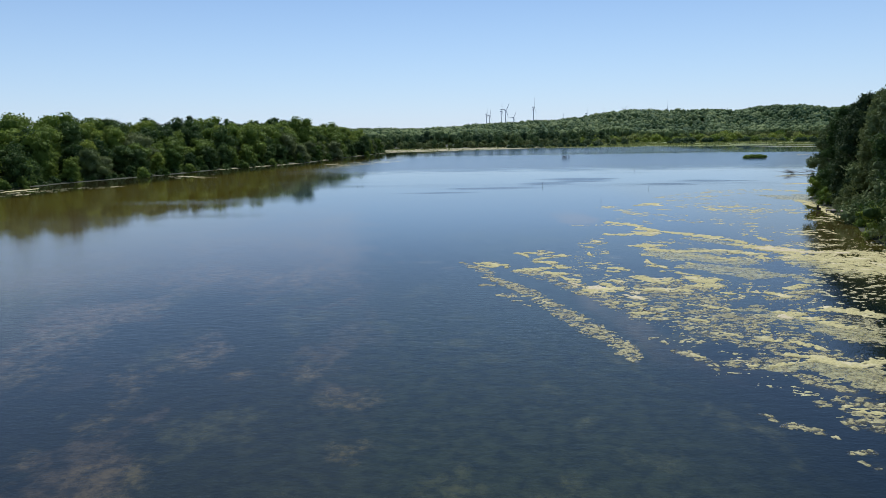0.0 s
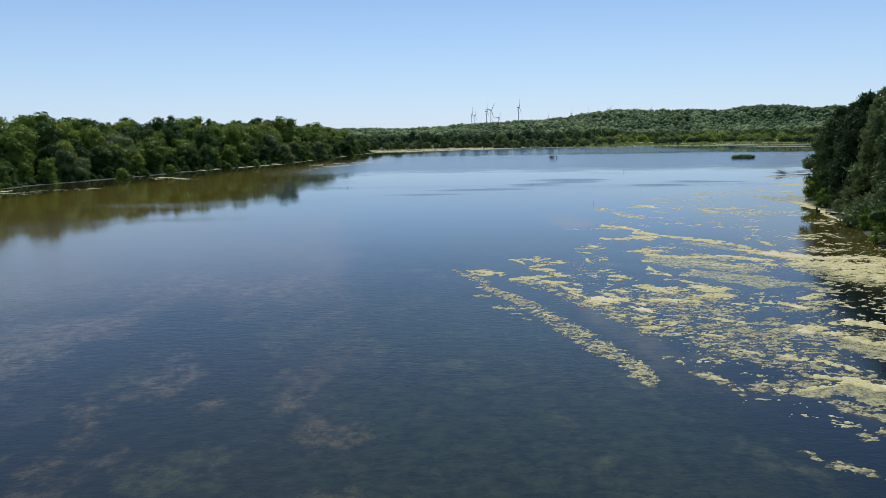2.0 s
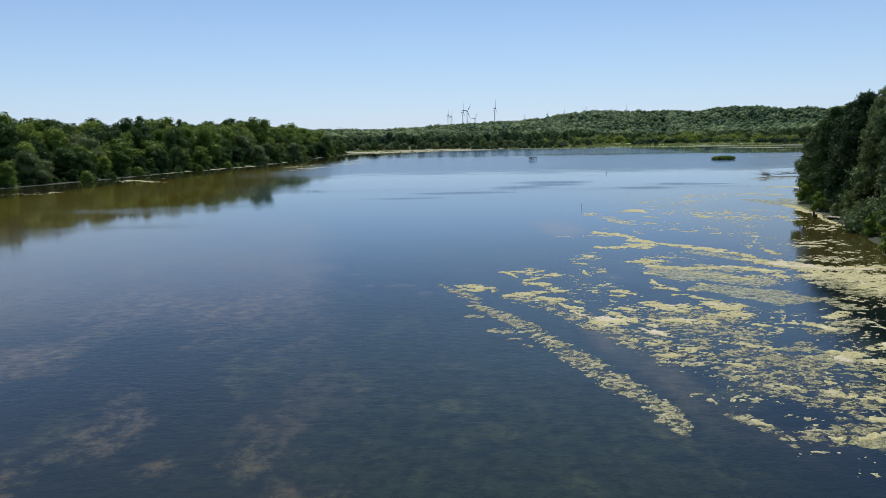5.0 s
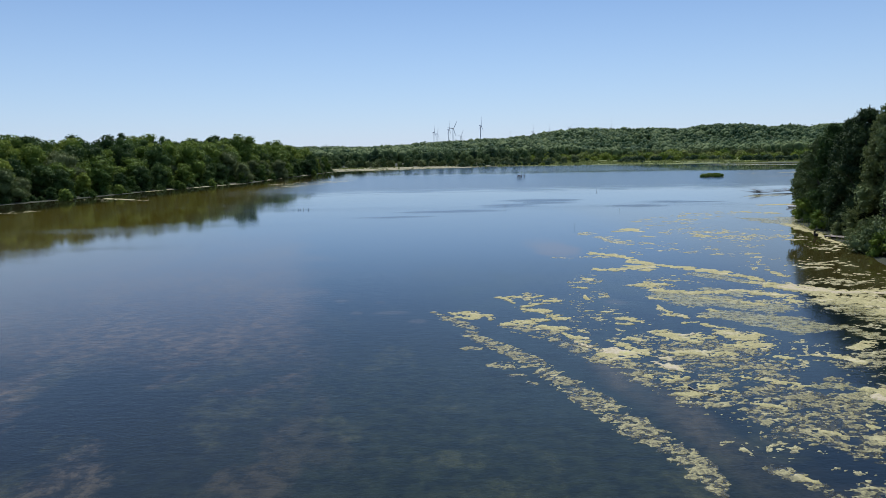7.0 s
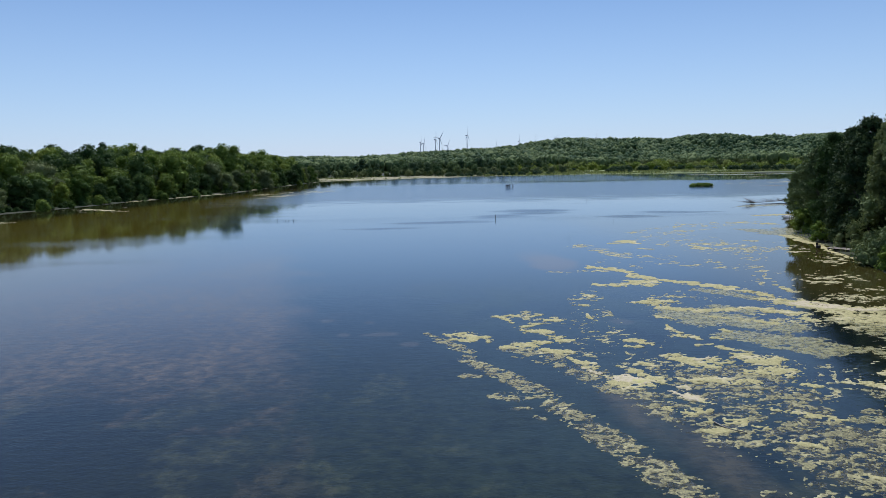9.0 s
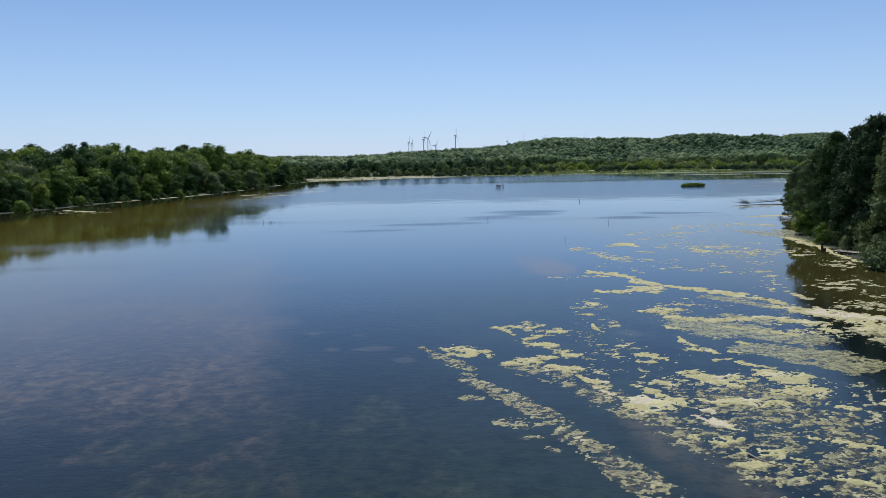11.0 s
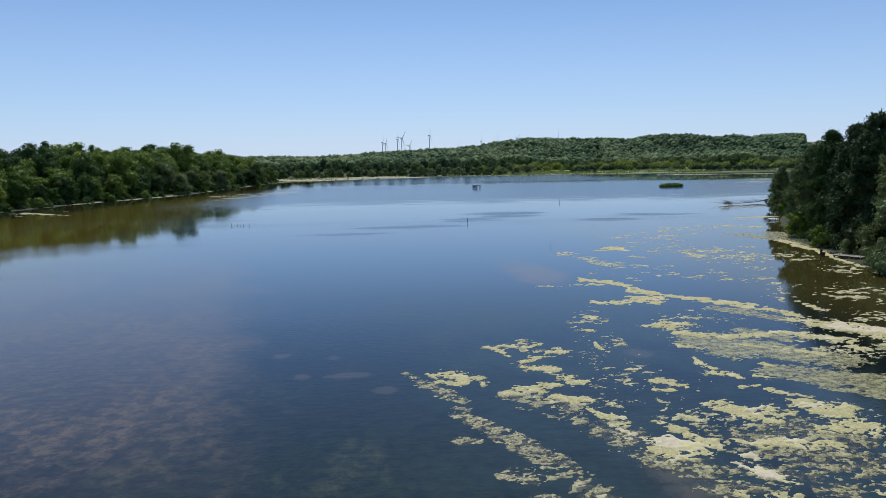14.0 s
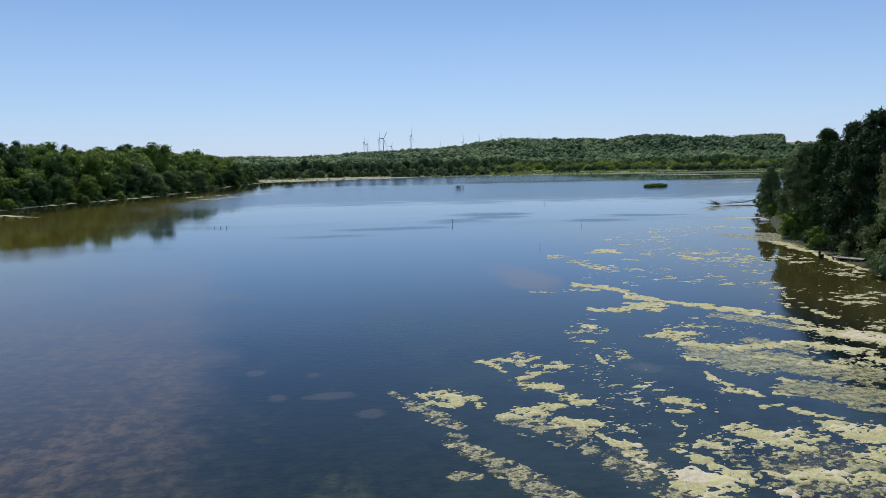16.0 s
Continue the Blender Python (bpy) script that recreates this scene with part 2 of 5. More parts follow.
    wisps = n.math("SUBTRACT", n.noise(0.07, 7.0, 0.66, n.stretched(0.45, 1.7, 1.0, -5)), 0.35)
    breeze = n.ramp(n.math("ADD", lanes, n.math("MULTIPLY", wisps, 0.25)), 0.50, 0.75, 0.05, 0.40)
    rough = n.ramp(n.math("ADD", lanes, n.math("MULTIPLY", wisps, 0.30)), 0.50, 0.70, 0.016, 0.10)
    rough = n.math("MAXIMUM", 0.016, n.math("MULTIPLY", rough, n.ramp(y, 90.0, 170.0)))
    for cx, cy, rx, ry in ((45, 238, 13, 13), (33, 222, 11, 9), (16, 207, 17, 4.5), (-2, 194, 13, 3), (80, 225, 15, 6), (66, 213, 10, 5)):
        dx, dy = n.math("DIVIDE", n.math("SUBTRACT", x, cx), rx), n.math("DIVIDE", n.math("SUBTRACT", y, cy), ry)
        far = n.math("ADD", n.math("ADD", n.math("MULTIPLY", dx, dx), n.math("MULTIPLY", dy, dy)), n.math("MULTIPLY", wisps, 4.5))
        rough = n.math("MAXIMUM", rough, n.ramp(far, 2.4, 0.5, 0.0, 0.22))
    reach = n.math("ADD", y, n.math("MULTIPLY", wisps, 130.0))
    rough = n.math("MAXIMUM", rough, n.math("MULTIPLY", n.ramp(reach, 285.0, 345.0, 0.0, 0.19), n.ramp(reach, 560.0, 470.0)))
    rough = n.math("MAXIMUM", rough, n.ramp(reach, 470.0, 560.0, 0.0, 0.12))
    lee = n.math("MULTIPLY", n.ramp(n.math("ADD", x, n.math("MULTIPLY", wisps, 60.0)), 195.0, 235.0), n.ramp(n.math("ADD", y, n.math("MULTIPLY", wisps, 60.0)), 465.0, 520.0))
    rough = n.math("MULTIPLY", rough, n.math("SUBTRACT", 1.0, n.math("MULTIPLY", lee, 0.85)))
    rough = n.math("MULTIPLY", rough, n.ramp(n.math("ADD", out, n.math("MULTIPLY", wisps, 60.0)), 25.0, 75.0, 0.2, 1.0))
    lull = n.math("MULTIPLY", n.ramp(out, 12.0, 40.0, 0.030, 0.085), n.ramp(out, 90.0, 50.0))
    rough = n.math("MAXIMUM", rough, lull)
    breeze = n.math("ADD", breeze, n.ramp(y, 135.0, 55.0, 0.0, 0.85))
    breeze = n.math("ADD", breeze, n.math("MULTIPLY", n.ramp(out, 24.0, 60.0, 0.0, 0.07), n.ramp(out, 170.0, 90.0)))
    big = n.noise(1.1, 4.0, 0.6, n.stretched(0.65, 1.5, 1.0, 14))
    small = n.noise(4.2, 3.0, 0.6, n.stretched(0.9, 1.25, 1.0, -8))
    h = n.math("ADD", n.math("MULTIPLY", big, 0.95), n.math("MULTIPLY", small, 0.55))
    n.bump(h, n.math("MULTIPLY", breeze, 0.32), 0.06)
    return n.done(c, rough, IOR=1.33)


def ground_material():
    """Forest floor, pale drying mud by the water, marsh grass and a stubble field, each where the land carries it."""
    n = Nodes("land")

    def layer(name):
        a = n.add("Attribute")
        a.attribute_name = name
        return a.outputs["Fac"]

    fine, broad = n.noise(1.8, 6.0, 0.7), n.noise(0.09, 4.0)
    c = n.mix(n.ramp(fine, 0.3, 0.7), (0.022, 0.024, 0.011), (0.040, 0.050, 0.016))
    c = n.mix(layer("marsh"), c, n.mix(n.ramp(broad, 0.35, 0.65), (0.110, 0.145, 0.030), (0.220, 0.230, 0.065)))
    c = n.mix(layer("field"), c, n.mix(n.ramp(broad, 0.3, 0.7), (0.20, 0.145, 0.075), (0.25, 0.19, 0.105)))
    mudc = n.mix(n.ramp(n.noise(0.35, 5.0, 0.7), 0.42, 0.62), (0.420, 0.375, 0.200), (0.165, 0.150, 0.090))
    c = n.mix(layer("mud"), c, mudc)
    n.bump(fine, 0.6, 0.12)
    return n.done(c, 0.95)


def algae_material(name, low, high, dry, alpha=1.0, grain=5.0, rough=0.8):
    n = Nodes(name)
    fine, mid = n.noise(grain, 7.0, 0.75), n.noise(0.6, 5.0, 0.6)
    c = n.mix(n.ramp(fine, 0.35, 0.65), low, high)
    c = n.mix(n.ramp(mid, 0.52, 0.72), c, dry)
    c = n.mix(n.ramp(n.noise(0.42, 6.0, 0.7), 0.50, 0.70, 0.0, 0.6), c, low)
    n.bump(n.math("ADD", fine, mid), 0.5, 0.03)
    n.done(c, rough, Specular_IOR_Level=0.25 if rough > 0.5 else 0.5)
    if alpha < 1.0:
        n.set(n.b.inputs["Alpha"], n.ramp(n.noise(1.5, 9.0, 0.75), 0.40, 0.60, alpha - 0.35, alpha + 0.3))
    return n.m


ALGAE_MAT = algae_material("algae_mat", (0.290, 0.265, 0.110), (0.530, 0.470, 0.220), (0.590, 0.520, 0.320))
ALGAE_CRUST = algae_material("algae_crust", (0.470, 0.410, 0.220), (0.600, 0.510, 0.370), (0.520, 0.490, 0.160))
ALGAE_LACE = algae_material("algae_lace", (0.030, 0.032, 0.018), (0.410, 0.375, 0.170), (0.470, 0.425, 0.210), grain=5.5, rough=0.62)
ALGAE_FILM = algae_material("algae_film", (0.290, 0.270, 0.110), (0.470, 0.430, 0.190), (0.400, 0.360, 0.170), 0.60, rough=0.35)
ALGAE_FLECK = algae_material("algae_fleck", (0.380, 0.350, 0.170), (0.560, 0.510, 0.280), (0.600, 0.540, 0.330), 0.75)
ALGAE_UNDER = algae_material("algae_under", (0.060, 0.058, 0.034), (0.170, 0.155, 0.085), (0.210, 0.190, 0.100), 0.50, rough=0.12)
LAKE, LAND = water_material(), ground_material()


# ---- building helpers ----
def mesh_object(name, verts, faces, material, smooth=False, parent=None):
    me = bpy.data.meshes.new(name)
    me.from_pydata(verts if isinstance(verts, list) else verts.tolist(), [], faces if isinstance(faces, list) else faces.tolist())
    me.materials.append(material)
    if smooth:
        me.shade_smooth()
    ob = new(name, me)
    ob.parent = parent
    return ob


def part(name, bm, material, parent, label=""):
    me = bpy.data.meshes.new(name)
    bm.to_mesh(me)
    bm.free()
    me.materials.append(material)
    ob = tagged(new(name, me), label)
    ob.parent = parent
    return ob


def thing(name, label, category, group="", at=None):
    ob = tagged(new(name), label, category, group)
    ob.empty_display_size = 0.5
    if at is not None:
        ob.matrix_world = at
    return ob


def hashed(i, j, seed):
    h = (i.astype(np.int64) * 374761393 + j.astype(np.int64) * 668265263 + seed * 974634977) & 0xFFFFFFFF
    h = ((h ^ (h >> 13)) * 1274126177) & 0xFFFFFFFF
    return ((h ^ (h >> 16)) & 0xFFFF) / 65535.0


def cloud(x, y, seed, octaves=4, gain=0.55):
    """Layered value noise from 0 to 1 over arrays, one unit to a cell."""
    total, amp, norm = 0.0, 1.0, 0.0
    for k in range(octaves):
        xi, yi = np.floor(x), np.floor(y)
        u, v = x - xi, y - yi
        u, v = u * u * (3 - 2 * u), v * v * (3 - 2 * v)
        a, b = hashed(xi, yi, seed + k), hashed(xi + 1, yi, seed + k)
        c, d = hashed(xi, yi + 1, seed + k), hashed(xi + 1, yi + 1, seed + k)
        total = total + amp * ((a * (1 - u) + b * u) * (1 - v) + (c * (1 - u) + d * u) * v)
        norm += amp
        amp *= gain
        x, y = x * 2.03 + 11.7, y * 2.03 - 5.3
    return total / norm


def tube(verts, faces, path, radii, sides=6):
    """Adds a tapered tube along a path of points."""
    base = len(verts)
    for k, (p, r) in enumerate(zip(path, radii)):
        a, b = path[max(k - 1, 0)], path[min(k + 1, len(path) - 1)]
        d = (Vector(b) - Vector(a)).normalized()
        s = d.orthogonal().normalized()
        t = d.cross(s)
        for q in range(sides):
            w = 2 * math.pi * q / sides
            verts.append(tuple(Vector(p) + (s * math.cos(w) + t * math.sin(w)) * r))
    for k in range(len(path) - 1):
        for q in range(sides):
            i, j = base + k * sides + q, base + k * sides + (q + 1) % sides
            faces.append((i, j, j + sides, i + sides))
    faces.append(tuple(base + (len(path) - 1) * sides + q for q in range(sides)))


# ---- water and land ----
SHORE_WEST = [(-165, 60), (-150, 150), (-137, 222), (-134, 253), (-126, 272), (-114, 305), (-104, 345), (-89, 376), (-76, 405), (-71, 440), (-56, 528), (-43, 598)]
SHORE_NORTH = [(-10, 622), (35, 648), (75, 664), (105, 684), (150, 682), (210, 690), (280, 672), (330, 640), (420, 640), (600, 655)]
SHORE_EAST = [(600, 640), (450, 590), (330, 500), (230, 380), (152, 263), (124, 231), (108, 206), (93, 182), (82, 163), (76.5, 147), (72, 131), (67, 119), (60, 102), (56.5, 90), (54, 70), (62, 40), (90, 0), (120, -60)]
BASIN = [(-170, -500)] + SHORE_WEST + SHORE_NORTH + SHORE_EAST + [(150, -500)]


def inland(x, y):
    """Metres from the shore: positive on land, negative over the lake."""
    inside = np.zeros(x.shape, bool)
    best = np.full(x.shape, 1e9)
    for (ax, ay), (bx, by) in zip(BASIN, BASIN[1:] + BASIN[:1]):
        dx, dy = bx - ax, by - ay
        k = np.clip(((x - ax) * dx + (y - ay) * dy) / (dx * dx + dy * dy), 0, 1)
        best = np.minimum(best, np.hypot(x - ax - k * dx, y - ay - k * dy))
        if ay != by:
            cross = ((ay > y) != (by > y)) & (x < dx * (y - ay) / dy + ax)
            inside ^= cross
    return np.where(inside, -best, best)


def bowl(x, y, cx, cy, rx, ry):
    return 1 - np.hypot((x - cx) / rx, (y - cy) / ry)


def land_height(x, y):
    d = inland(x, y) + (cloud(x / 9.0, y / 9.0, 3) - 0.5) * 3.0
    d = d + (cloud(x / 48.0, y / 26.0, 71, 3) - 0.5) * 46 * np.clip((y - 640) / 40, 0, 1) * np.clip((x - 60) / 60, 0, 1) * np.clip((860 - y) / 60, 0, 1)
    pools = np.maximum.reduce([bowl(x, y, 205, 745, 90, 24), bowl(x, y, 340, 728, 120, 34), bowl(x, y, 470, 700, 130, 30), bowl(x, y, 130, 735, 40, 12)])
    d = np.where(pools > 0, np.minimum(d, -pools * 12), d)
    z = np.where(d < 0, np.maximum(-2.5, d * 0.16), 0.5 * (1 - np.exp(-np.maximum(d, 0) / 5.0)))
    crest = np.interp(x, [-900, -300, 0, 100, 200, 262, 298, 324, 361, 390, 456, 480, 530, 573, 600, 648, 664, 680, 700, 745, 767, 800, 830, 850, 900, 1200, 2500],
                      [6, 8, 10, 14, 19, 27, 31, 34, 36, 33, 35, 35, 31, 38, 41, 43, 36, 32, 34, 37, 32, 31, 35, 37, 37, 38, 38])
    rise = np.clip((y - 985 + 0.12 * np.maximum(x - 300, 0)) / 420, 0, 1)
    rise = rise * rise * (3 - 2 * rise)
    z = z + crest * rise * (0.9 + 0.2 * cloud(x / 130.0, y / 130.0, 9, 3))
    z = z + 16 * np.clip((y - 1600) / 900, 0, 1) * np.clip((x - 500) / 700, 0, 1)
    return z, d


def build_land():
    def lines(lo, a, b, hi, step, grow=1.22):
        mid = list(np.arange(a, b + step / 2, step))
        left, s, v = [], step, a
        while v > lo:
            s *= grow
            v -= s
            left.append(max(v, lo))
        right, s, v = [], step, mid[-1]
        while v < hi:
            s = min(s * grow, 400)
            v += s
            right.append(min(v, hi))
        return np.array(left[::-1] + mid + right)

    xs, ys = lines(-6000, -165, 150, 6000, 2.8), lines(-3000, 70, 820, 9000, 3.8, 1.14)
    xs, ys = np.unique(np.concatenate([xs, np.arange(170, 740, 20), np.arange(740, 1010, 10)])), np.unique(np.concatenate([ys, np.arange(990, 1450, 18)]))
    gx, gy = np.meshgrid(xs, ys)
    z, d = land_height(gx, gy)
    verts = np.stack([gx, gy, z], -1).reshape(-1, 3)
    w, h = len(xs), len(ys)
    i = (np.arange(h - 1)[:, None] * w + np.arange(w - 1)[None, :]).ravel()
    ob = tagged(mesh_object("ground", verts, np.stack([i, i + 1, i + w + 1, i + w], -1), LAND, True), "wooded lake shore with mud, marsh and a low hill", "ground", kind="structure")
    spit = np.maximum(bowl(gx, gy, 0, 655, 85, 58), bowl(gx, gy, 95, 705, 80, 22))
    strand = np.clip((3.6 - d) / 1.6, 0, 1) * np.clip((cloud(gx / 22.0, gy / 22.0, 21, 3) - 0.50) * 7, 0, 1)
    beach = np.clip(bowl(gx, gy, -66, 452, 11, 30) * 5, 0, 1) * np.clip((9 - d) / 3, 0, 1)
    mud = np.maximum(np.maximum(strand * (gx < 0), beach), np.clip(spit * 5, 0, 1) * np.clip((75 - d) / 10, 0, 1))
    marsh = np.clip((gy - 640) / 40, 0, 1) * np.clip((1010 - gy) / 40, 0, 1) * np.clip((gx - 90) / 60, 0, 1)
    field = np.clip((gy - 1150) / 20, 0, 1) * np.clip((gx - 0.684 * (gy - 41)) / 12, 0, 1)
    for name, v in (("mud", mud), ("marsh", marsh), ("field", field)):
        ob.data.attributes.new(name, "FLOAT", "POINT").data.foreach_set("value", np.ascontiguousarray(v.ravel(), dtype=np.float32))


build_land()
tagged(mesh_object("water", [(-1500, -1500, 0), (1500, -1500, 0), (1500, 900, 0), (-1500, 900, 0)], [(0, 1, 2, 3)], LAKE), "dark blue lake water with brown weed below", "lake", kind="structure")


def ground_z(x, y):
    return float(land_height(np.array([float(x)]), np.array([float(y)]))[0][0])


# ---- trees ----
BALL = bmesh.new()
bmesh.ops.create_icosphere(BALL, subdivisions=1, radius=1.0)
BALL_V = np.array([v.co[:] for v in BALL.verts])
BALL_F = np.array([[v.index for v in f.verts] for f in BALL.faces])
BALL.free()


def foliage(rng, centres, radii, per, size, squash=0.85, core=0.72, up=0.25, droop=0.0, shoots=0):
    """Leaf sprays (four-cornered blades) over lumpy clumps, with a dark lumpy heart in each clump."""
    n = len(centres)
    lumps = BALL_V[None] * (core * (0.8 + 0.4 * rng.random((n, len(BALL_V), 1)))) * radii[:, None, None]
    lumps[..., 2] *= squash
    lumps += centres[:, None]
    heart_f = BALL_F[None] + (np.arange(n) * len(BALL_V))[:, None, None]
    c, r = np.repeat(centres, per, 0), np.repeat(radii, per)[:, None]
    out = rng.normal(size=(n * per, 3))
    out /= np.linalg.norm(out, axis=1, keepdims=True)
    out[:, 2] += up
    out /= np.linalg.norm(out, axis=1, keepdims=True)
    at = c + out * r * (0.72 + 0.42 * rng.random((n * per, 1))) * (1, 1, squash)
    nrm = out + 0.42 * rng.normal(size=out.shape)
    nrm /= np.linalg.norm(nrm, axis=1, keepdims=True)
    tan = np.cross(nrm, rng.normal(size=out.shape))
    tan[:, 2] -= droop
    tan /= np.linalg.norm(tan, axis=1, keepdims=True) + 1e-9
    bi = np.cross(nrm, tan)
    s = size * (0.6 + 0.8 * rng.random((n * per, 1)))
    quad = np.stack([at - tan * s * 0.55, at + bi * s * 0.36 + nrm * s * 0.1, at + tan * s * 0.75, at - bi * s * 0.36 + nrm * s * 0.1], 1)
    if shoots:
        m, run = n * shoots, 7
        c, r = np.repeat(centres, shoots, 0), np.repeat(radii, shoots)[:, None]
        way = rng.normal(size=(m, 3)) * (0.9, 0.9, 0.5) + (0, 0, 1.0)
        way /= np.linalg.norm(way, axis=1, keepdims=True)
        step = (0.70 + 0.09 * np.arange(run))[None, :, None] * (0.8 + 0.5 * rng.random((m, 1, 1)))
        at = (c[:, None] + way[:, None] * r[:, None] * step).reshape(-1, 3) + rng.normal(size=(m * run, 3)) * size * 0.35
        tan = np.repeat(way, run, 0) + 0.7 * rng.normal(size=(m * run, 3))
        tan /= np.linalg.norm(tan, axis=1, keepdims=True)
        bi = np.cross(tan, rng.normal(size=tan.shape))
        bi /= np.linalg.norm(bi, axis=1, keepdims=True) + 1e-9
        s = size * (0.5 + 0.6 * rng.random((m * run, 1)))
        quad = np.concatenate([quad, np.stack([at - tan * s * 0.5, at + bi * s * 0.32, at + tan * s * 0.7, at - bi * s * 0.32], 1)])
    base = n * len(BALL_V)
    quad_f = np.arange(len(quad) * 4).reshape(-1, 4) + base
    verts = np.concatenate([lumps.reshape(-1, 3), quad.reshape(-1, 3)])
    return verts, heart_f.reshape(-1, 3).tolist() + quad_f.tolist()


def tree(kind, seed, height, radius, low, profile, clumps, clump_r, per, leaf, material, label, group, droop=0.0, squash=0.85, core=0.72, shoots=0, limbs=9):
    """A tree: tapered trunk with limbs that reach into a crown of leaf clumps inside a lobed outline."""
    rng = np.random.default_rng(seed)
    u = low + (1 - low) * rng.random(clumps) ** 0.85
    u[0], u[1] = 0.985, 0.93
    ang = rng.random(clumps) * 2 * math.pi + np.arange(clumps) * 2.4
    lobes = 1 + 0.22 * np.sin(ang * 2 + seed) + 0.16 * np.sin(ang * 3 + 2 * seed + 4 * u)
    rad = radius * np.interp(u, *profile) * lobes * (0.35 + 0.65 * np.sqrt(rng.random(clumps)))
    sizes = clump_r * (0.7 + 0.6 * rng.random(clumps)) * (0.65 + 0.5 * np.interp(u, *profile))
    centres = np.stack([np.cos(ang) * rad, np.sin(ang) * rad, u * height - sizes * 0.6], -1)
    verts, faces = foliage(rng, centres, sizes, per, leaf, squash, core=core, droop=droop, shoots=shoots)
    root = thing(kind, label, "tree" if height > 6 else "bush", group)
    mesh_object("crown", verts, faces, material, True, parent=root)
    trunk_and_limbs(rng, root, height, centres, limbs)
    return root


BALL = bmesh.new()
bmesh.ops.create_icosphere(BALL, subdivisions=2, radius=1.0)
DOME_V = np.array([v.co[:] for v in BALL.verts])
DOME_F = np.array([[v.index for v in f.verts] for f in BALL.faces])
BALL.free()


def billows(p, waves, phases):
    """Soft lumps over points, about -1 to 1, and their slope."""
    a = p @ waves.T + phases
    return np.sin(a).mean(1) * 1.5, np.cos(a) @ waves / np.linalg.norm(waves, axis=1).mean() / len(waves) * 1.5


def lobed(rng, centres, radii, dense, size, squash=0.85, core=0.80, lump=2.2, rough=0.6, droop=0.0):
    """A closed crown: overlapping billowy lobes, each a dark lumpy heart under a skin of leaf sprays."""
    waves = rng.normal(size=(5, 3))
    waves *= (2 * math.pi / (lump * (0.7 + 0.7 * rng.random((5, 1))))) / np.linalg.norm(waves, axis=1, keepdims=True)
    phases = rng.random(5) * 6.28
    n = len(centres)
    ball_v, ball_f = (DOME_V, DOME_F) if size < 0.4 else (BALL_V, BALL_F)
    shape = np.array((1.0, 1.0, squash))
    p = (centres[:, None] + ball_v[None] * radii[:, None, None] * shape).reshape(-1, 3)
    d = np.tile(ball_v, (n, 1))
    hearts = p + d * (billows(p, waves, phases)[0] * 0.18 - (1 - core))[:, None] * np.repeat(radii, len(ball_v))[:, None] * shape
    heart_f = (ball_f[None] + (np.arange(n) * len(ball_v))[:, None, None]).reshape(-1, 3)
    counts = np.maximum((dense * 12.6 * radii ** 2).astype(int), 12)
    c, r = np.repeat(centres, counts, 0), np.repeat(radii, counts)
    out = rng.normal(size=(len(c), 3))
    out /= np.linalg.norm(out, axis=1, keepdims=True)
    low = (out[:, 2] < -0.25) & (rng.random(len(c)) < 0.6)
    out[low, 2] *= -1
    at = c + out * r[:, None] * shape
    free = np.ones(len(at), bool)
    for k in range(n):
        free &= np.linalg.norm((at - centres[k]) / shape, axis=1) > 0.86 * radii[k]
    at, out, r = at[free], out[free], r[free]
    h, slope = billows(at, waves, phases)
    m = len(at)
    at = at + out * (r * (0.20 * h - 0.03 + 0.10 * rng.normal(size=m)))[:, None]
    nrm = out - 0.6 * slope + rough * rng.normal(size=(m, 3))
    nrm /= np.linalg.norm(nrm, axis=1, keepdims=True)
    tan = np.cross(nrm, rng.normal(size=(m, 3)))
    tan[:, 2] -= droop
    tan /= np.linalg.norm(tan, axis=1, keepdims=True) + 1e-9
    bi = np.cross(nrm, tan)
    s = size * (0.6 + 0.8 * rng.random((m, 1)))
    quad = np.stack([at - tan * s * 0.6, at + bi * s * 0.42 + nrm * s * 0.12, at + tan * s * 0.75, at - bi * s * 0.42 + nrm * s * 0.12], 1)
    base = len(hearts)
    verts = np.concatenate([hearts, quad.reshape(-1, 3)])
    return verts, heart_f.tolist() + (np.arange(m * 4).reshape(-1, 4) + base).tolist()


def trunk_and_limbs(rng, root, height, tips, limbs):
    tv, tf = [], []
    lean = rng.normal(size=2) * 0.025 * height
    r0 = 0.018 * height + 0.03
    spine = [(lean[0] * k * k, lean[1] * k * k, -0.6 + (0.82 * height + 0.6) * k) for k in (0, 0.08, 0.3, 0.55, 0.8, 1)]
    tube(tv, tf, spine, [r0 * 1.5, r0 * 1.05, r0 * 0.85, r0 * 0.6, r0 * 0.35, r0 * 0.12], 7)
    for k in rng.choice(len(tips), min(limbs, len(tips)), False):
        tip = tips[k]
        h = max(0.12 * height, tip[2] - (0.25 + 0.2 * rng.random()) * height)
        q = h / (0.82 * height)
        foot = (lean[0] * q * q, lean[1] * q * q, h)
        mid = (tip[0] * 0.45 + foot[0] * 0.5, tip[1] * 0.45 + foot[1] * 0.5, foot[2] * 0.45 + tip[2] * 0.55 + 0.2)
        tube(tv, tf, [foot, mid, tuple(tip)], [r0 * 0.42, r0 * 0.26, r0 * 0.08], 5)
    mesh_object("trunk", tv, tf, BARK, True, parent=root)


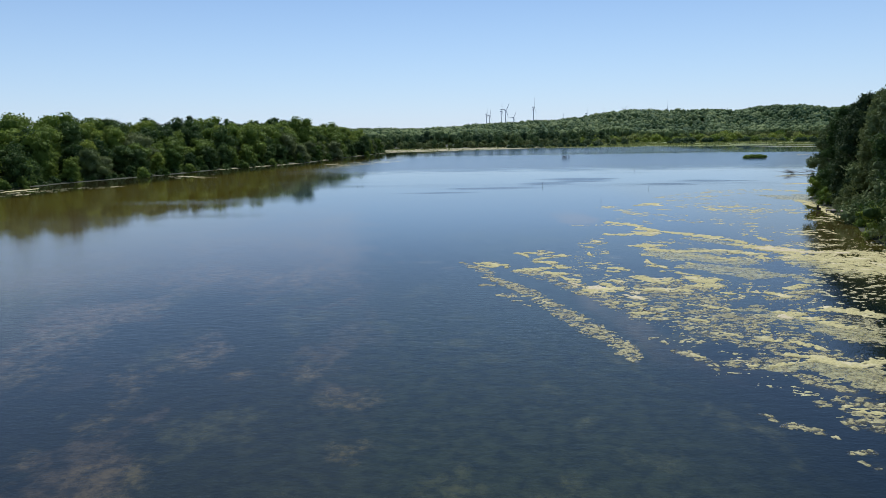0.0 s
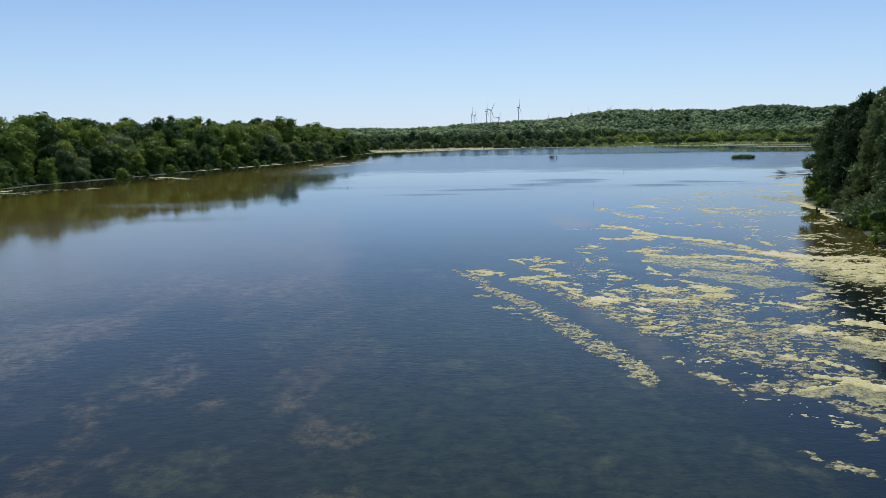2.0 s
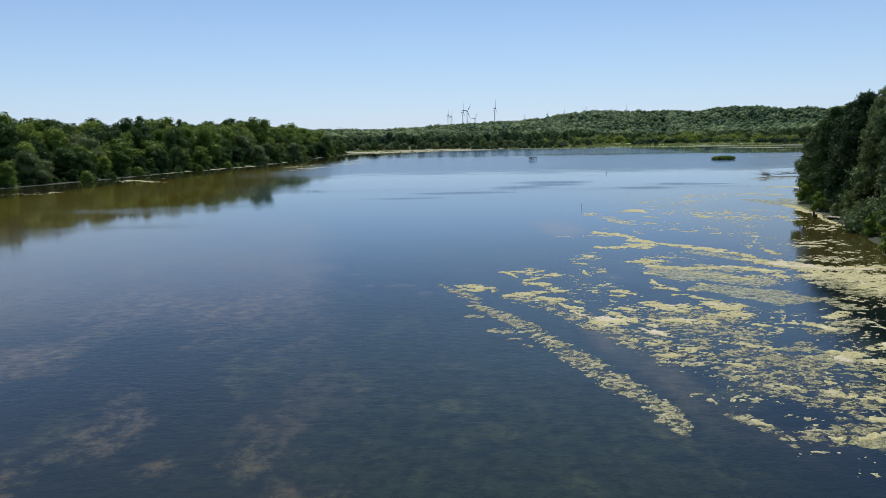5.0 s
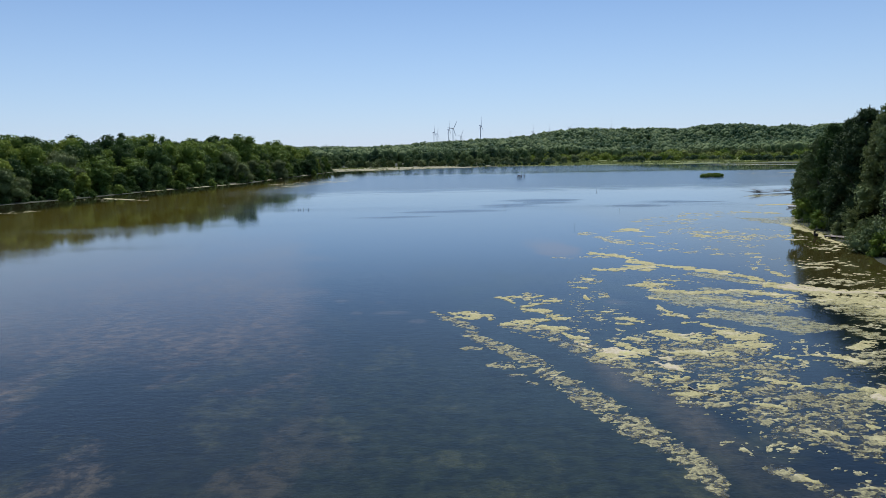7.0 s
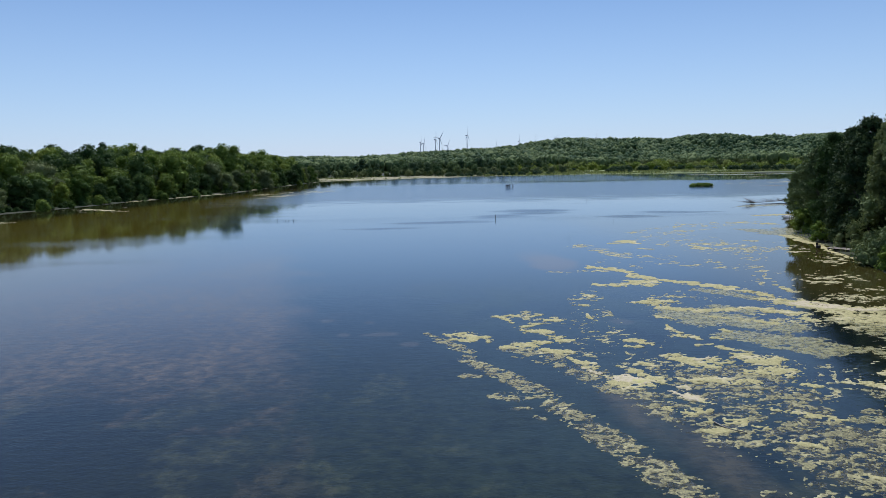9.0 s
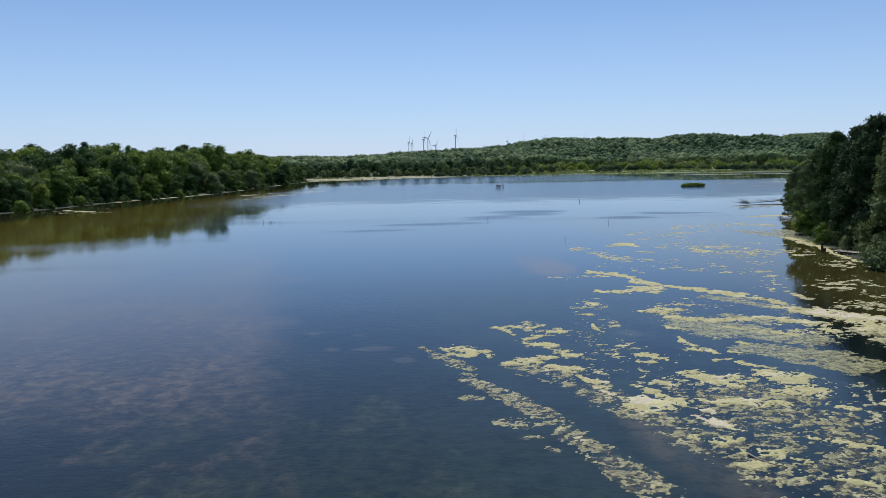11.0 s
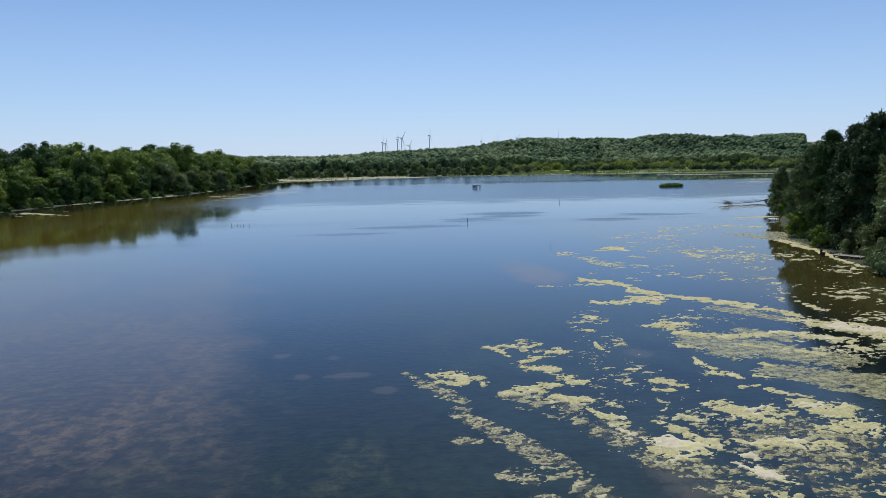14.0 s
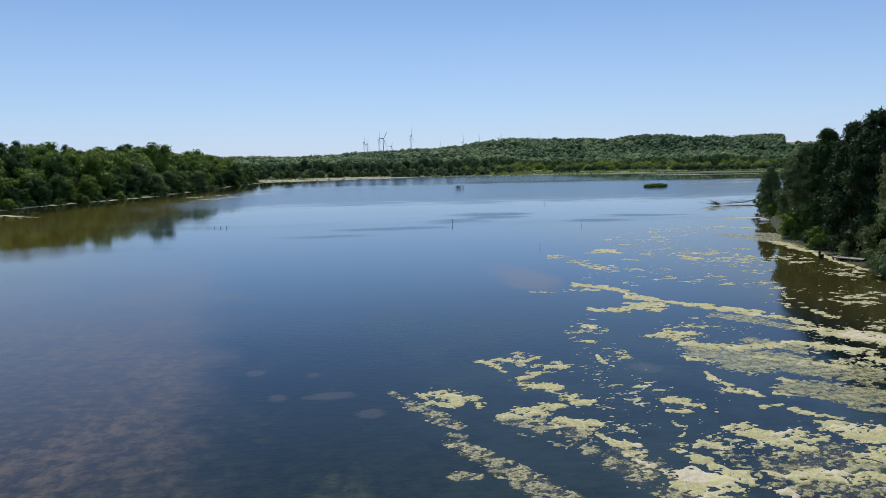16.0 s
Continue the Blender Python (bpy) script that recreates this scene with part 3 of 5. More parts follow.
def billowy_tree(kind, seed, height, radius, low, profile, lobes, lobe_r, dense, leaf, material, label, group, squash=0.9, core=0.80, lump=2.2, rough=0.6, droop=0.0, limbs=7):
    """A broad tree seen from afar: a dome of large lobes on a trunk with limbs."""
    rng = np.random.default_rng(seed)
    u = low + (0.97 - low) * (np.arange(lobes) + 0.6 * rng.random(lobes)) / lobes
    ang = np.arange(lobes) * 2.4 + rng.random(lobes) * 0.9
    fill = np.interp(u, *profile)
    sizes = lobe_r * (0.72 + 0.56 * rng.random(lobes)) * (0.62 + 0.42 * fill)
    rad = np.maximum(radius * fill * (0.82 + 0.36 * rng.random(lobes)) - sizes * 0.8, 0.1)
    centres = np.stack([np.cos(ang) * rad, np.sin(ang) * rad, u * height - sizes * 0.75 * squash], -1)
    mids = low + (0.86 - low) * np.array((0.18, 0.5, 0.82))
    inner = radius * np.interp(mids, *profile) * 0.66
    centres = np.concatenate([centres, np.stack([inner * 0, inner * 0, np.minimum(mids * height, height - inner * squash * 1.08)], -1)])
    sizes = np.concatenate([sizes, inner])
    verts, faces = lobed(rng, centres, sizes, dense, leaf, squash, core, lump, rough, droop)
    root = thing(kind, label, "tree" if height > 6 else "bush", group)
    mesh_object("crown", verts, faces, material, True, parent=root)
    trunk_and_limbs(rng, root, height, centres[:lobes], limbs)
    return root


ROUND = ([0, 0.15, 0.35, 0.6, 0.8, 0.93, 1.0], [0.55, 0.8, 1.0, 1.0, 0.88, 0.66, 0.42])
DOME = ([0, 0.1, 0.4, 0.7, 0.9, 1.0], [0.9, 1.0, 1.0, 0.9, 0.68, 0.45])
COLUMN = ([0, 0.1, 0.3, 0.6, 0.85, 1.0], [0.85, 1.0, 1.0, 0.85, 0.5, 0.12])


class Grove:
    """Hands out trees of some prototypes: the first use moves the prototype itself, later ones copy it."""

    def __init__(self, *protos):
        self.protos, self.used = protos, set()

    def plant(self, k, x, y, s, turn, stretch=1.0, sink=0.0):
        ob = self.protos[k % len(self.protos)]
        m = Matrix.LocRotScale((x, y, max(ground_z(x, y), 0.0) - sink), Euler((0, 0, turn)), (s, s, s * stretch))
        if k % len(self.protos) in self.used:
            own = ob.scale
            return copy_thing(ob, m @ Matrix.Diagonal((1 / own.x, 1 / own.y, 1 / own.z, 1)))
        self.used.add(k % len(self.protos))
        ob.matrix_world = m
        return ob


def along(line, step, offset, rng, jitter=0.35):
    """Points beside a shore line: every step metres, offset metres to its left."""
    spots, carry = [], 0.0
    for (ax, ay), (bx, by) in zip(line, line[1:]):
        n = math.hypot(bx - ax, by - ay)
        ux, uy = (bx - ax) / n, (by - ay) / n
        while carry < n:
            k = carry + rng.normal() * jitter * step
            o = offset + rng.normal() * jitter * step * 0.6
            spots.append((ax + ux * k - uy * o, ay + uy * k + ux * o))
            carry += step
        carry -= n
    return spots


# ---- the wooded west shore ----
def west_wood():
    rng = np.random.default_rng(11)
    g = "trees of the west shore"
    tall = Grove(
        billowy_tree("broadleaf_tree", 1, 20, 6.4, 0.20, ROUND, 15, 2.6, 1.75, 0.58, LEAF_MID, "tall green broadleaf tree in the shore wood", g),
        billowy_tree("broadleaf_tree", 2, 20, 6.0, 0.22, DOME, 14, 2.6, 1.75, 0.58, LEAF_LIGHT, "tall yellow-green broadleaf tree in the shore wood", g),
        billowy_tree("broadleaf_tree", 3, 20, 7.2, 0.18, DOME, 17, 2.7, 1.7, 0.60, LEAF_MID, "wide-crowned green broadleaf tree in the shore wood", g),
        billowy_tree("broadleaf_tree", 4, 20, 5.2, 0.16, COLUMN, 15, 2.1, 1.9, 0.56, LEAF_DARK, "dark green upright tree in the shore wood", g, lump=1.7),
        billowy_tree("broadleaf_tree", 45, 20, 6.2, 0.20, ROUND, 15, 2.6, 1.75, 0.58, LEAF_DARK, "dark green round-crowned tree in the shore wood", g),
    )
    low = Grove(
        billowy_tree("shore_tree", 5, 12, 5.0, 0.05, DOME, 14, 1.9, 2.7, 0.50, LEAF_MID, "green tree hanging over the water's edge", g, lump=1.7),
        billowy_tree("shore_tree", 6, 12, 4.6, 0.05, ROUND, 14, 1.9, 2.7, 0.50, LEAF_DARK, "dark green tree at the water's edge", g, lump=1.7),
        billowy_tree("shore_tree", 7, 12, 4.4, 0.05, DOME, 14, 1.8, 2.7, 0.50, LEAF_LIGHT, "light green tree at the water's edge", g, lump=1.7),
        billowy_tree("willow_tree", 8, 12, 5.0, 0.04, DOME, 12, 2.2, 5.0, 0.38, LEAF_WILLOW, "grey-green willow on the lake shore", g, lump=1.1, droop=0.6),
    )
    bush = Grove(
        billowy_tree("shore_bush", 9, 4, 2.6, 0.05, DOME, 7, 1.2, 6.5, 0.34, LEAF_LIGHT, "light green bush on the muddy strand", "bushes of the west shore", lump=0.9, limbs=4),
        billowy_tree("shore_bush", 10, 4, 2.4, 0.05, DOME, 7, 1.1, 6.5, 0.34, LEAF_MID, "green bush on the muddy strand", "bushes of the west shore", lump=0.9, limbs=4),
    )
    for offset, step, size, spread in ((6.8, 8.6, 0.80, 0.20), (17, 9.4, 1.22, 0.17)):
        for x, y in along(SHORE_WEST, step, offset, rng):
            low.plant(int(rng.choice([0, 0, 1, 1, 1, 2, 3], 1)[0]), x, y, size * (1 + spread * rng.normal()), rng.random() * 6.28, 1.0 + 0.1 * rng.normal())
    for offset, step, size in ((27, 9.0, 1.05), (38, 9.5, 1.17), (52, 15.0, 1.27)):
        for x, y in along(SHORE_WEST, step, offset, rng):
            k = 1 - 0.14 * max(0.0, min(1.0, (y - 500) / 150))
            tall.plant(int(rng.choice([0, 1, 2, 3, 4, 1, 2, 4], 1)[0]), x, y, size * k * (1 + 0.055 * rng.normal()), rng.random() * 6.28)
    for x, y in along(SHORE_WEST, 19, 3.4, rng, 0.4):
        bush.plant(int(rng.choice([0, 1, 1], 1)[0]), x, y, 0.55 + 0.5 * rng.random(), rng.random() * 6.28)
    under = Grove(billowy_tree("undergrowth_bush", 44, 3, 2.8, 0.04, DOME, 4, 1.3, 2.6, 0.42, LEAF_DARK, "low dark undergrowth bush on the shady bank", "undergrowth of the west shore", lump=0.9, limbs=3))
    for x, y in along(SHORE_WEST, 4.6, 3.6, rng, 0.35):
        under.plant(0, x, y, 0.45 + 0.4 * rng.random(), rng.random() * 6.28)
    # the crown that stands above its neighbours, and the pale willows by the strand
    tall.plant(2, -88, 459, 1.36, 1.0)
    tall.plant(2, -96, 466, 1.20, 2.6)
    low.plant(3, -68, 468, 1.0, 0.5)
    low.plant(3, -131, 318, 1.5, 1.5)


west_wood()


# ---- the trees of the east shore ----
def east_wood():
    rng = np.random.default_rng(12)
    g = "trees of the east shore"
    near = Grove(
        tree("poplar_tree", 21, 20, 4.7, 0.04, COLUMN, 105, 1.15, 100, 0.36, LEAF_RIGHT, "tall dark green poplar on the bank", g, core=0.60, shoots=8),
        tree("poplar_tree", 22, 20, 4.9, 0.05, COLUMN, 110, 1.15, 100, 0.36, LEAF_RIGHT, "tall dense dark green tree on the bank", g, core=0.60, shoots=8),
        tree("poplar_tree", 23, 20, 4.3, 0.04, COLUMN, 100, 1.10, 100, 0.34, LEAF_DARK, "dark green bank tree with branches to the ground", g, core=0.60, shoots=8),
        tree("silver_willow", 24, 20, 4.7, 0.03, COLUMN, 105, 1.05, 100, 0.34, LEAF_WILLOW, "grey-green willow with slender drooping sprays", g, core=0.60, shoots=8, droop=0.5),
    )
    back = Grove(
        tree("poplar_tree", 27, 20, 5.2, 0.15, COLUMN, 34, 2.0, 70, 0.60, LEAF_RIGHT, "tall dark green tree behind the bank", g),
        tree("poplar_tree", 28, 20, 5.2, 0.15, ROUND, 34, 2.0, 70, 0.60, LEAF_MID, "tall green tree behind the bank", g),
    )
    spots = [(128, 236, 10.2, 0), (120.3, 226, 11.0, 3), (114.6, 216, 12.0, 1), (113, 205, 14.4, 0), (108.3, 195, 15.4, 2), (101.5, 184.5, 16.4, 1), (93.4, 174, 16.2, 0), (87.6, 165, 17.2, 1), (84.6, 155.5, 19.0, 2),
             (82, 146, 20.0, 0), (79, 137, 21.0, 1), (76.5, 128, 22.0, 3), (73.5, 119, 22.4, 0), (70.5, 110, 23.5, 1), (66.5, 101, 23.2, 2), (63.5, 92, 23, 3), (62, 82, 23, 0)]
    for x, y, h, k in spots:
        near.plant(k, x, y, h / 20 * (1 + 0.02 * rng.normal()), rng.random() * 6.28)
    for x, y, h, k in spots[3::2]:
        back.plant(k + 1, x + 9, y + 3, (h - 0.8) / 20, rng.random() * 6.28)
    for x, y, h, k in spots[4::2]:
        back.plant(k + 2, x + 18, y + 2, (h - 0.5) / 20, rng.random() * 6.28)
    bush = Grove(
        tree("bank_bush", 25, 4.5, 2.5, 0.04, DOME, 22, 0.85, 80, 0.26, LEAF_LIGHT, "fresh green bush at the foot of the bank trees", "bushes of the east shore"),
        tree("bank_bush", 26, 4.0, 2.6, 0.04, DOME, 22, 0.85, 80, 0.26, LEAF_WILLOW, "grey-green willow bush beside the landing", "bushes of the east shore"),
    )
    for k, x, y, s in ((0, 84.5, 164, 1.05), (1, 77, 137.5, 0.9), (0, 79, 149, 0.8), (1, 73, 127, 1.0), (0, 68.5, 116, 0.8), (0, 63, 104, 1.0), (1, 59, 94, 1.0), (0, 112.5, 211.5, 0.7), (0, 126, 232, 0.8), (1, 100.5, 187, 0.8), (1, 92.5, 175.5, 0.7)):
        bush.plant(k, x, y, s, rng.random() * 6.28)


east_wood()


# ---- far shore: shrubs, woods, hill ----
def far_woods():
    rng = np.random.default_rng(13)
    g = "trees of the far shore"
    grove = Grove(
        billowy_tree("far_tree", 31, 14, 5.4, 0.06, DOME, 7, 2.7, 0.6, 1.05, LEAF_HAZED, "green tree of the wood across the lake", g, limbs=3),
        billowy_tree("far_tree", 32, 14, 5.0, 0.06, ROUND, 7, 2.6, 0.6, 1.05, LEAF_HAZED_DARK, "dark green tree of the wood across the lake", g, limbs=3),
        billowy_tree("far_willow", 33, 8, 4.8, 0.04, DOME, 6, 2.3, 1.0, 0.85, LEAF_WILLOW, "pale grey-green willow behind the far mudbank", g, limbs=3),
        billowy_tree("far_poplar", 34, 20, 2.6, 0.05, COLUMN, 9, 1.8, 1.0, 0.85, LEAF_HAZED_DARK, "slim dark poplar in the far wood", g, limbs=3),
    )
    # behind the mud spit
    for _ in range(150):
        x, y = -110 + 330 * rng.random(), 740 + 260 * rng.random() ** 0.8
        if x < -55 + (y - 700) * 0.1 and y < 690:
            continue
        if x > 95 and y < 700 + (x - 95) * 1.9:
            continue
        grove.plant(int(rng.integers(2)), x, y, (0.85 + 0.3 * rng.random()) * (1.1 if y > 850 else 0.95), rng.random() * 6.28)
    for x, y in along([(-75, 735), (20, 742), (95, 748), (140, 752), (190, 765)], 8, 3, rng, 0.5):
        grove.plant(2, x, y, 0.6 + 0.45 * rng.random(), rng.random() * 6.28)
    for x, y in along([(-70, 668), (-30, 690), (30, 704), (90, 722), (120, 735)], 6, 2, rng, 0.5):
        grove.plant(int(rng.choice([2, 2, 0], 1)[0]), x, y, 0.55 + 0.4 * rng.random(), rng.random() * 6.28)
    for x, y in along([(-75, 560), (-66, 640), (-72, 735)], 9, 6, rng, 0.5):
        grove.plant(int(rng.choice([0, 1, 2], 1)[0]), x, y, 0.8 + 0.4 * rng.random(), rng.random() * 6.28)
    for x, y, s in ((172, 930, 0.95), (181, 934, 1.0), (205, 935, 0.9), (210, 930, 0.95)):
        grove.plant(3, x, y, s, rng.random() * 6.28)
    # edge of the hill wood
    for x, y in along([(210, 960), (330, 985), (480, 985), (700, 965), (900, 930)], 13, 12, rng, 0.6):
        grove.plant(int(rng.choice([0, 0, 2, 2, 1], 1)[0]), x, y, 0.8 + 0.4 * rng.random(), rng.random() * 6.28)
    for x, y in along([(330, 965), (520, 955), (760, 925)], 8, 6, rng, 0.6):
        grove.plant(2, x, y, 0.8 + 0.7 * rng.random(), rng.random() * 6.28, 1.1)
    for x, y, s in ((268, 860, 0.9), (276, 866, 1.0), (286, 862, 0.85), (180, 800, 0.75)):
        grove.plant(0, x, y, s, rng.random() * 6.28)
    # light green carr between the reeds and the hill
    carr = Grove(billowy_tree("marsh_willow", 37, 6, 5.0, 0.04, DOME, 6, 2.1, 0.75, 0.9, LEAF_MARSH, "yellow-green willow scrub in the far marsh", "scrub of the far marsh", limbs=3),
                 billowy_tree("marsh_willow", 38, 6, 5.6, 0.04, DOME, 6, 2.2, 0.75, 0.9, LEAF_LIGHT, "light green willow scrub in the far marsh", "scrub of the far marsh", limbs=3))
    for _ in range(190):
        x = 150 + 620 * rng.random()
        y = 780 + 210 * rng.random() - 0.05 * x
        if ground_z(x, y) > 0.1:
            carr.plant(int(rng.integers(2)), x, y, (0.5 + 0.7 * rng.random()) * (0.8 + max(y - 750, 0) / 260), rng.random() * 6.28)
    # marsh scrub: dark low clumps
    scrub = Grove(billowy_tree("marsh_bush", 35, 3.5, 3.4, 0.05, DOME, 5, 1.6, 1.2, 0.7, LEAF_HAZED_DARK, "low dark bush in the far marsh", "bushes of the far marsh", limbs=3),
                  billowy_tree("marsh_bush", 36, 3.0, 3.2, 0.05, DOME, 5, 1.5, 1.2, 0.7, LEAF_LIGHT, "low light green bush in the far marsh", "bushes of the far marsh", limbs=3))
    for x, y, k, s in ((222, 716, 0, 1.1), (229, 717, 0, 1.2), (236, 715, 0, 1.0), (243, 716, 0, 0.9), (112, 690, 0, 0.9), (120, 693, 1, 1.0), (131, 690, 0, 0.9), (141, 693, 1, 0.8), (104, 694, 0, 1.1)):
        scrub.plant(k, x, y, s, rng.random() * 6.28)
    for x, y in along([(250, 790), (340, 775), (420, 752), (520, 738)], 6.5, 2, rng, 0.5):
        scrub.plant(0, x, y, 1.1 + 0.6 * rng.random(), rng.random() * 6.28)
    for x, y in along([(60, 672), (105, 692), (160, 694)], 5, 1, rng, 0.5):
        scrub.plant(0, x, y, 0.6 + 0.5 * rng.random(), rng.random() * 6.28)
    for _ in range(46):
        x = 150 + 480 * rng.random()
        y = 700 + 160 * rng.random()
        if ground_z(x, y) > 0.15:
            scrub.plant(int(rng.integers(2)), x, y, 0.5 + 0.6 * rng.random(), rng.random() * 6.28)


far_woods()


def hill_wood():
    """The closed wood on the hill and behind the west shore, too far off to count its trees."""
    rng = np.random.default_rng(14)
    count = 11500
    x, y = -170 + 1350 * rng.random(count), 900 + 520 * rng.random(count)
    keep = (y > 985 - 0.10 * np.maximum(x - 300, 0)) | (x < 190)
    keep &= ~((x > 0.684 * (y - 41) - 3) & (y > 1150))
    x, y = x[keep], y[keep]
    z = land_height(x, y)[0]
    n = len(x)
    stand = cloud(x / 60.0, y / 80.0, 61, 3)
    r = np.clip(3.8 * np.exp(0.34 * rng.normal(size=n)), 2.1, 8.0) * (0.9 + 0.5 * np.clip((stand - 0.4) * 2, 0, 1))
    tall = 9.5 + 3.5 * rng.random(n) + 4.5 * np.clip((stand - 0.4) * 3, 0, 1) + 0.35 * r
    centres = np.stack([x, y, z + tall - r], -1)
    d = BALL_V[None] * (0.72 + 0.44 * rng.random((n, len(BALL_V), 1))) * r[:, None, None]
    d[..., 2] = np.where(d[..., 2] < -0.3 * r[:, None], d[..., 2] * np.minimum(tall / r, 1.9)[:, None], d[..., 2])
    hearts = (centres[:, None] + d).reshape(-1, 3)
    heart_f = (BALL_F[None] + (np.arange(n) * len(BALL_V))[:, None, None]).reshape(-1, 3)
    per = 13
    out = rng.normal(size=(n * per, 3))
    out[:, 2] = np.abs(out[:, 2]) * 1.2 - 0.1
    out[:, 1] -= 0.3
    out /= np.linalg.norm(out, axis=1, keepdims=True)
    at = np.repeat(centres, per, 0) + out * np.repeat(r, per)[:, None] * (0.82 + 0.30 * rng.random((n * per, 1)))
    nrm = out + 0.26 * rng.normal(size=out.shape)
    nrm /= np.linalg.norm(nrm, axis=1, keepdims=True)
    tan = np.cross(nrm, rng.normal(size=out.shape))
    tan /= np.linalg.norm(tan, axis=1, keepdims=True)
    bi = np.cross(nrm, tan)
    s = 0.30 * np.repeat(r, per)[:, None] * (0.6 + 0.8 * rng.random((n * per, 1)))
    quad = np.stack([at - tan * s * 0.6, at + bi * s * 0.5, at + tan * s * 0.7, at - bi * s * 0.5], 1).reshape(-1, 3)
    faces = heart_f.tolist() + (np.arange(n * per * 4).reshape(-1, 4) + len(hearts)).tolist()
    ob = tagged(mesh_object("hill_woodland", np.concatenate([hearts, quad]), faces, LEAF_HILL_HAZED, True), "dense green broadleaf wood on the hillside", "woodland", kind="stuff")
    own = np.clip(rng.normal(0.36, 0.34, n) + 0.9 * (stand - 0.5) + 0.45 * np.clip((1040 - y) / 60, 0, 1), 0, 1)
    tint = np.concatenate([np.repeat(own, len(BALL_V)), np.repeat(own, per * 4)]).astype(np.float32)
    ob.data.attributes.new("tint", "FLOAT", "POINT").data.foreach_set("value", tint)


hill_wood()


def reeds(name, label, seed, count, boxes, tall, wide):
    """Upright leaf blades in tufts, only where the ground stands clear of the water."""
    rng = np.random.default_rng(seed)
    pts = np.concatenate([np.stack([x0 + (x1 - x0) * rng.random(count), y0 + (y1 - y0) * rng.random(count)], -1) for x0, y0, x1, y1 in boxes])
    z, d = land_height(pts[:, 0], pts[:, 1])
    patch = cloud(pts[:, 0] / 22.0, pts[:, 1] / 14.0, seed, 3)
    ok = (d > -1.0) & (d < 120) & (patch > 0.42)
    p, z, patch = pts[ok], np.maximum(z[ok], -0.2), patch[ok]
    n = len(p)
    a = rng.random(n) * 6.28
    h = tall * (0.5 + 0.8 * rng.random(n)) * np.clip((patch - 0.36) * 4.5, 0.25, 1.7)
    w = wide * (0.6 + 0.8 * rng.random(n))
    s = np.stack([np.cos(a) * w, np.sin(a) * w, np.zeros(n)], -1)
    foot = np.stack([p[:, 0], p[:, 1], z - 0.1], -1)
    top = foot + np.stack([rng.normal(size=n) * 0.2 * h, rng.normal(size=n) * 0.2 * h, h], -1)
    verts = np.stack([foot - s, foot + s, top + s * 0.5, top - s * 0.7], 1).reshape(-1, 3)
    tagged(mesh_object(name, verts, np.arange(n * 4).reshape(-1, 4), REED), label, "reeds", kind="stuff")


reeds("marsh_reeds", "yellow-green reed beds in the far marsh", 41, 16000, ((95, 660, 640, 790), (120, 760, 700, 940)), 1.0, 0.9)
reeds("spit_weeds", "low weeds on the pale mudbank", 42, 1500, ((-60, 600, 110, 700),), 0.7, 0.7)
reeds("bank_reeds", "green reeds along the tree-lined bank", 43, 9000, ((52, 80, 130, 240),), 0.8, 0.05)


# ---- islet, posts, platform, turbines ----
def islet():
    rng = np.random.default_rng(15)
    n, rings = 28, 5
    verts, faces = [(0, 0, 0.45)], []
    for k in range(1, rings + 1):
        for q in range(n):
            a = 2 * math.pi * q / n
            wob = 1 + 0.12 * math.sin(3 * a + 1) + 0.07 * math.sin(7 * a)
            r = k / rings
            verts.append((7.2 * r * wob * math.cos(a), 4.0 * r * wob * math.sin(a), 0.45 - 0.85 * r ** 2.5 + 0.05 * rng.normal()))
    for q in range(n):
        faces.append((0, 1 + q, 1 + (q + 1) % n))
        for k in range(rings - 1):
            i, j = 1 + k * n + q, 1 + k * n + (q + 1) % n
            faces.append((i, i + n, j + n, j))
    root = thing("islet", "small islet overgrown with low green bushes", "island", at=pose(164, 384, 0))
    mud = plain_material("islet_mud", (0.10, 0.085, 0.05), (0.24, 0.21, 0.13), 0.8, 0.95, 0.5)
    mesh_object("mudbank", verts, faces, mud, True, parent=root)
    cs, rs = [], []
    for _ in range(46):
        a, r = rng.random() * 6.28, math.sqrt(rng.random())
        cs.append((6.3 * r * math.cos(a), 3.2 * r * math.sin(a), 0.35 + 1.1 * (1 - r * r) * (0.6 + 0.4 * rng.random())))
        rs.append(0.65 + 0.45 * rng.random())
    v, f = foliage(rng, np.array(cs), np.array(rs), 60, 0.55, 0.9)
    mesh_object("bushes", v, f, LEAF_MID, parent=root)
    # low mud bars beside it
    for x, y, rx, ry in ((200, 382, 20, 1.8), (250, 430, 26, 3.0), (362, 704, 32, 2.4), (276, 536, 20, 2.2), (300, 600, 30, 2.0)):
        v = [(x, y, 0.10)] + [(x + rx * math.cos(2 * math.pi * q / 40) * (1 + 0.15 * math.sin(5 * q)), y + ry * math.sin(2 * math.pi * q / 40) * (1 + 0.2 * math.sin(3 * q)), -0.05) for q in range(40)]
        tagged(mesh_object("mud_bar", v, [(0, 1 + q, 1 + (q + 1) % 40) for q in range(40)], mud, True), "low brown mud bar beside the islet", "mud bar")


islet()


def stake(name, x, y, above, r, label, group, lean=(0, 0)):
    v, f = [], []
    tube(v, f, [(0, 0, -2), (0, 0, 0), (lean[0] * 0.5, lean[1] * 0.5, above * 0.5), (lean[0], lean[1], above)], [r * 1.1, r * 1.05, r, r * 0.85], 8)
    ob = tagged(mesh_object(name, v, f, WET_WOOD, True), label, "post", group)
    ob.location = (x, y, 0)
    return ob


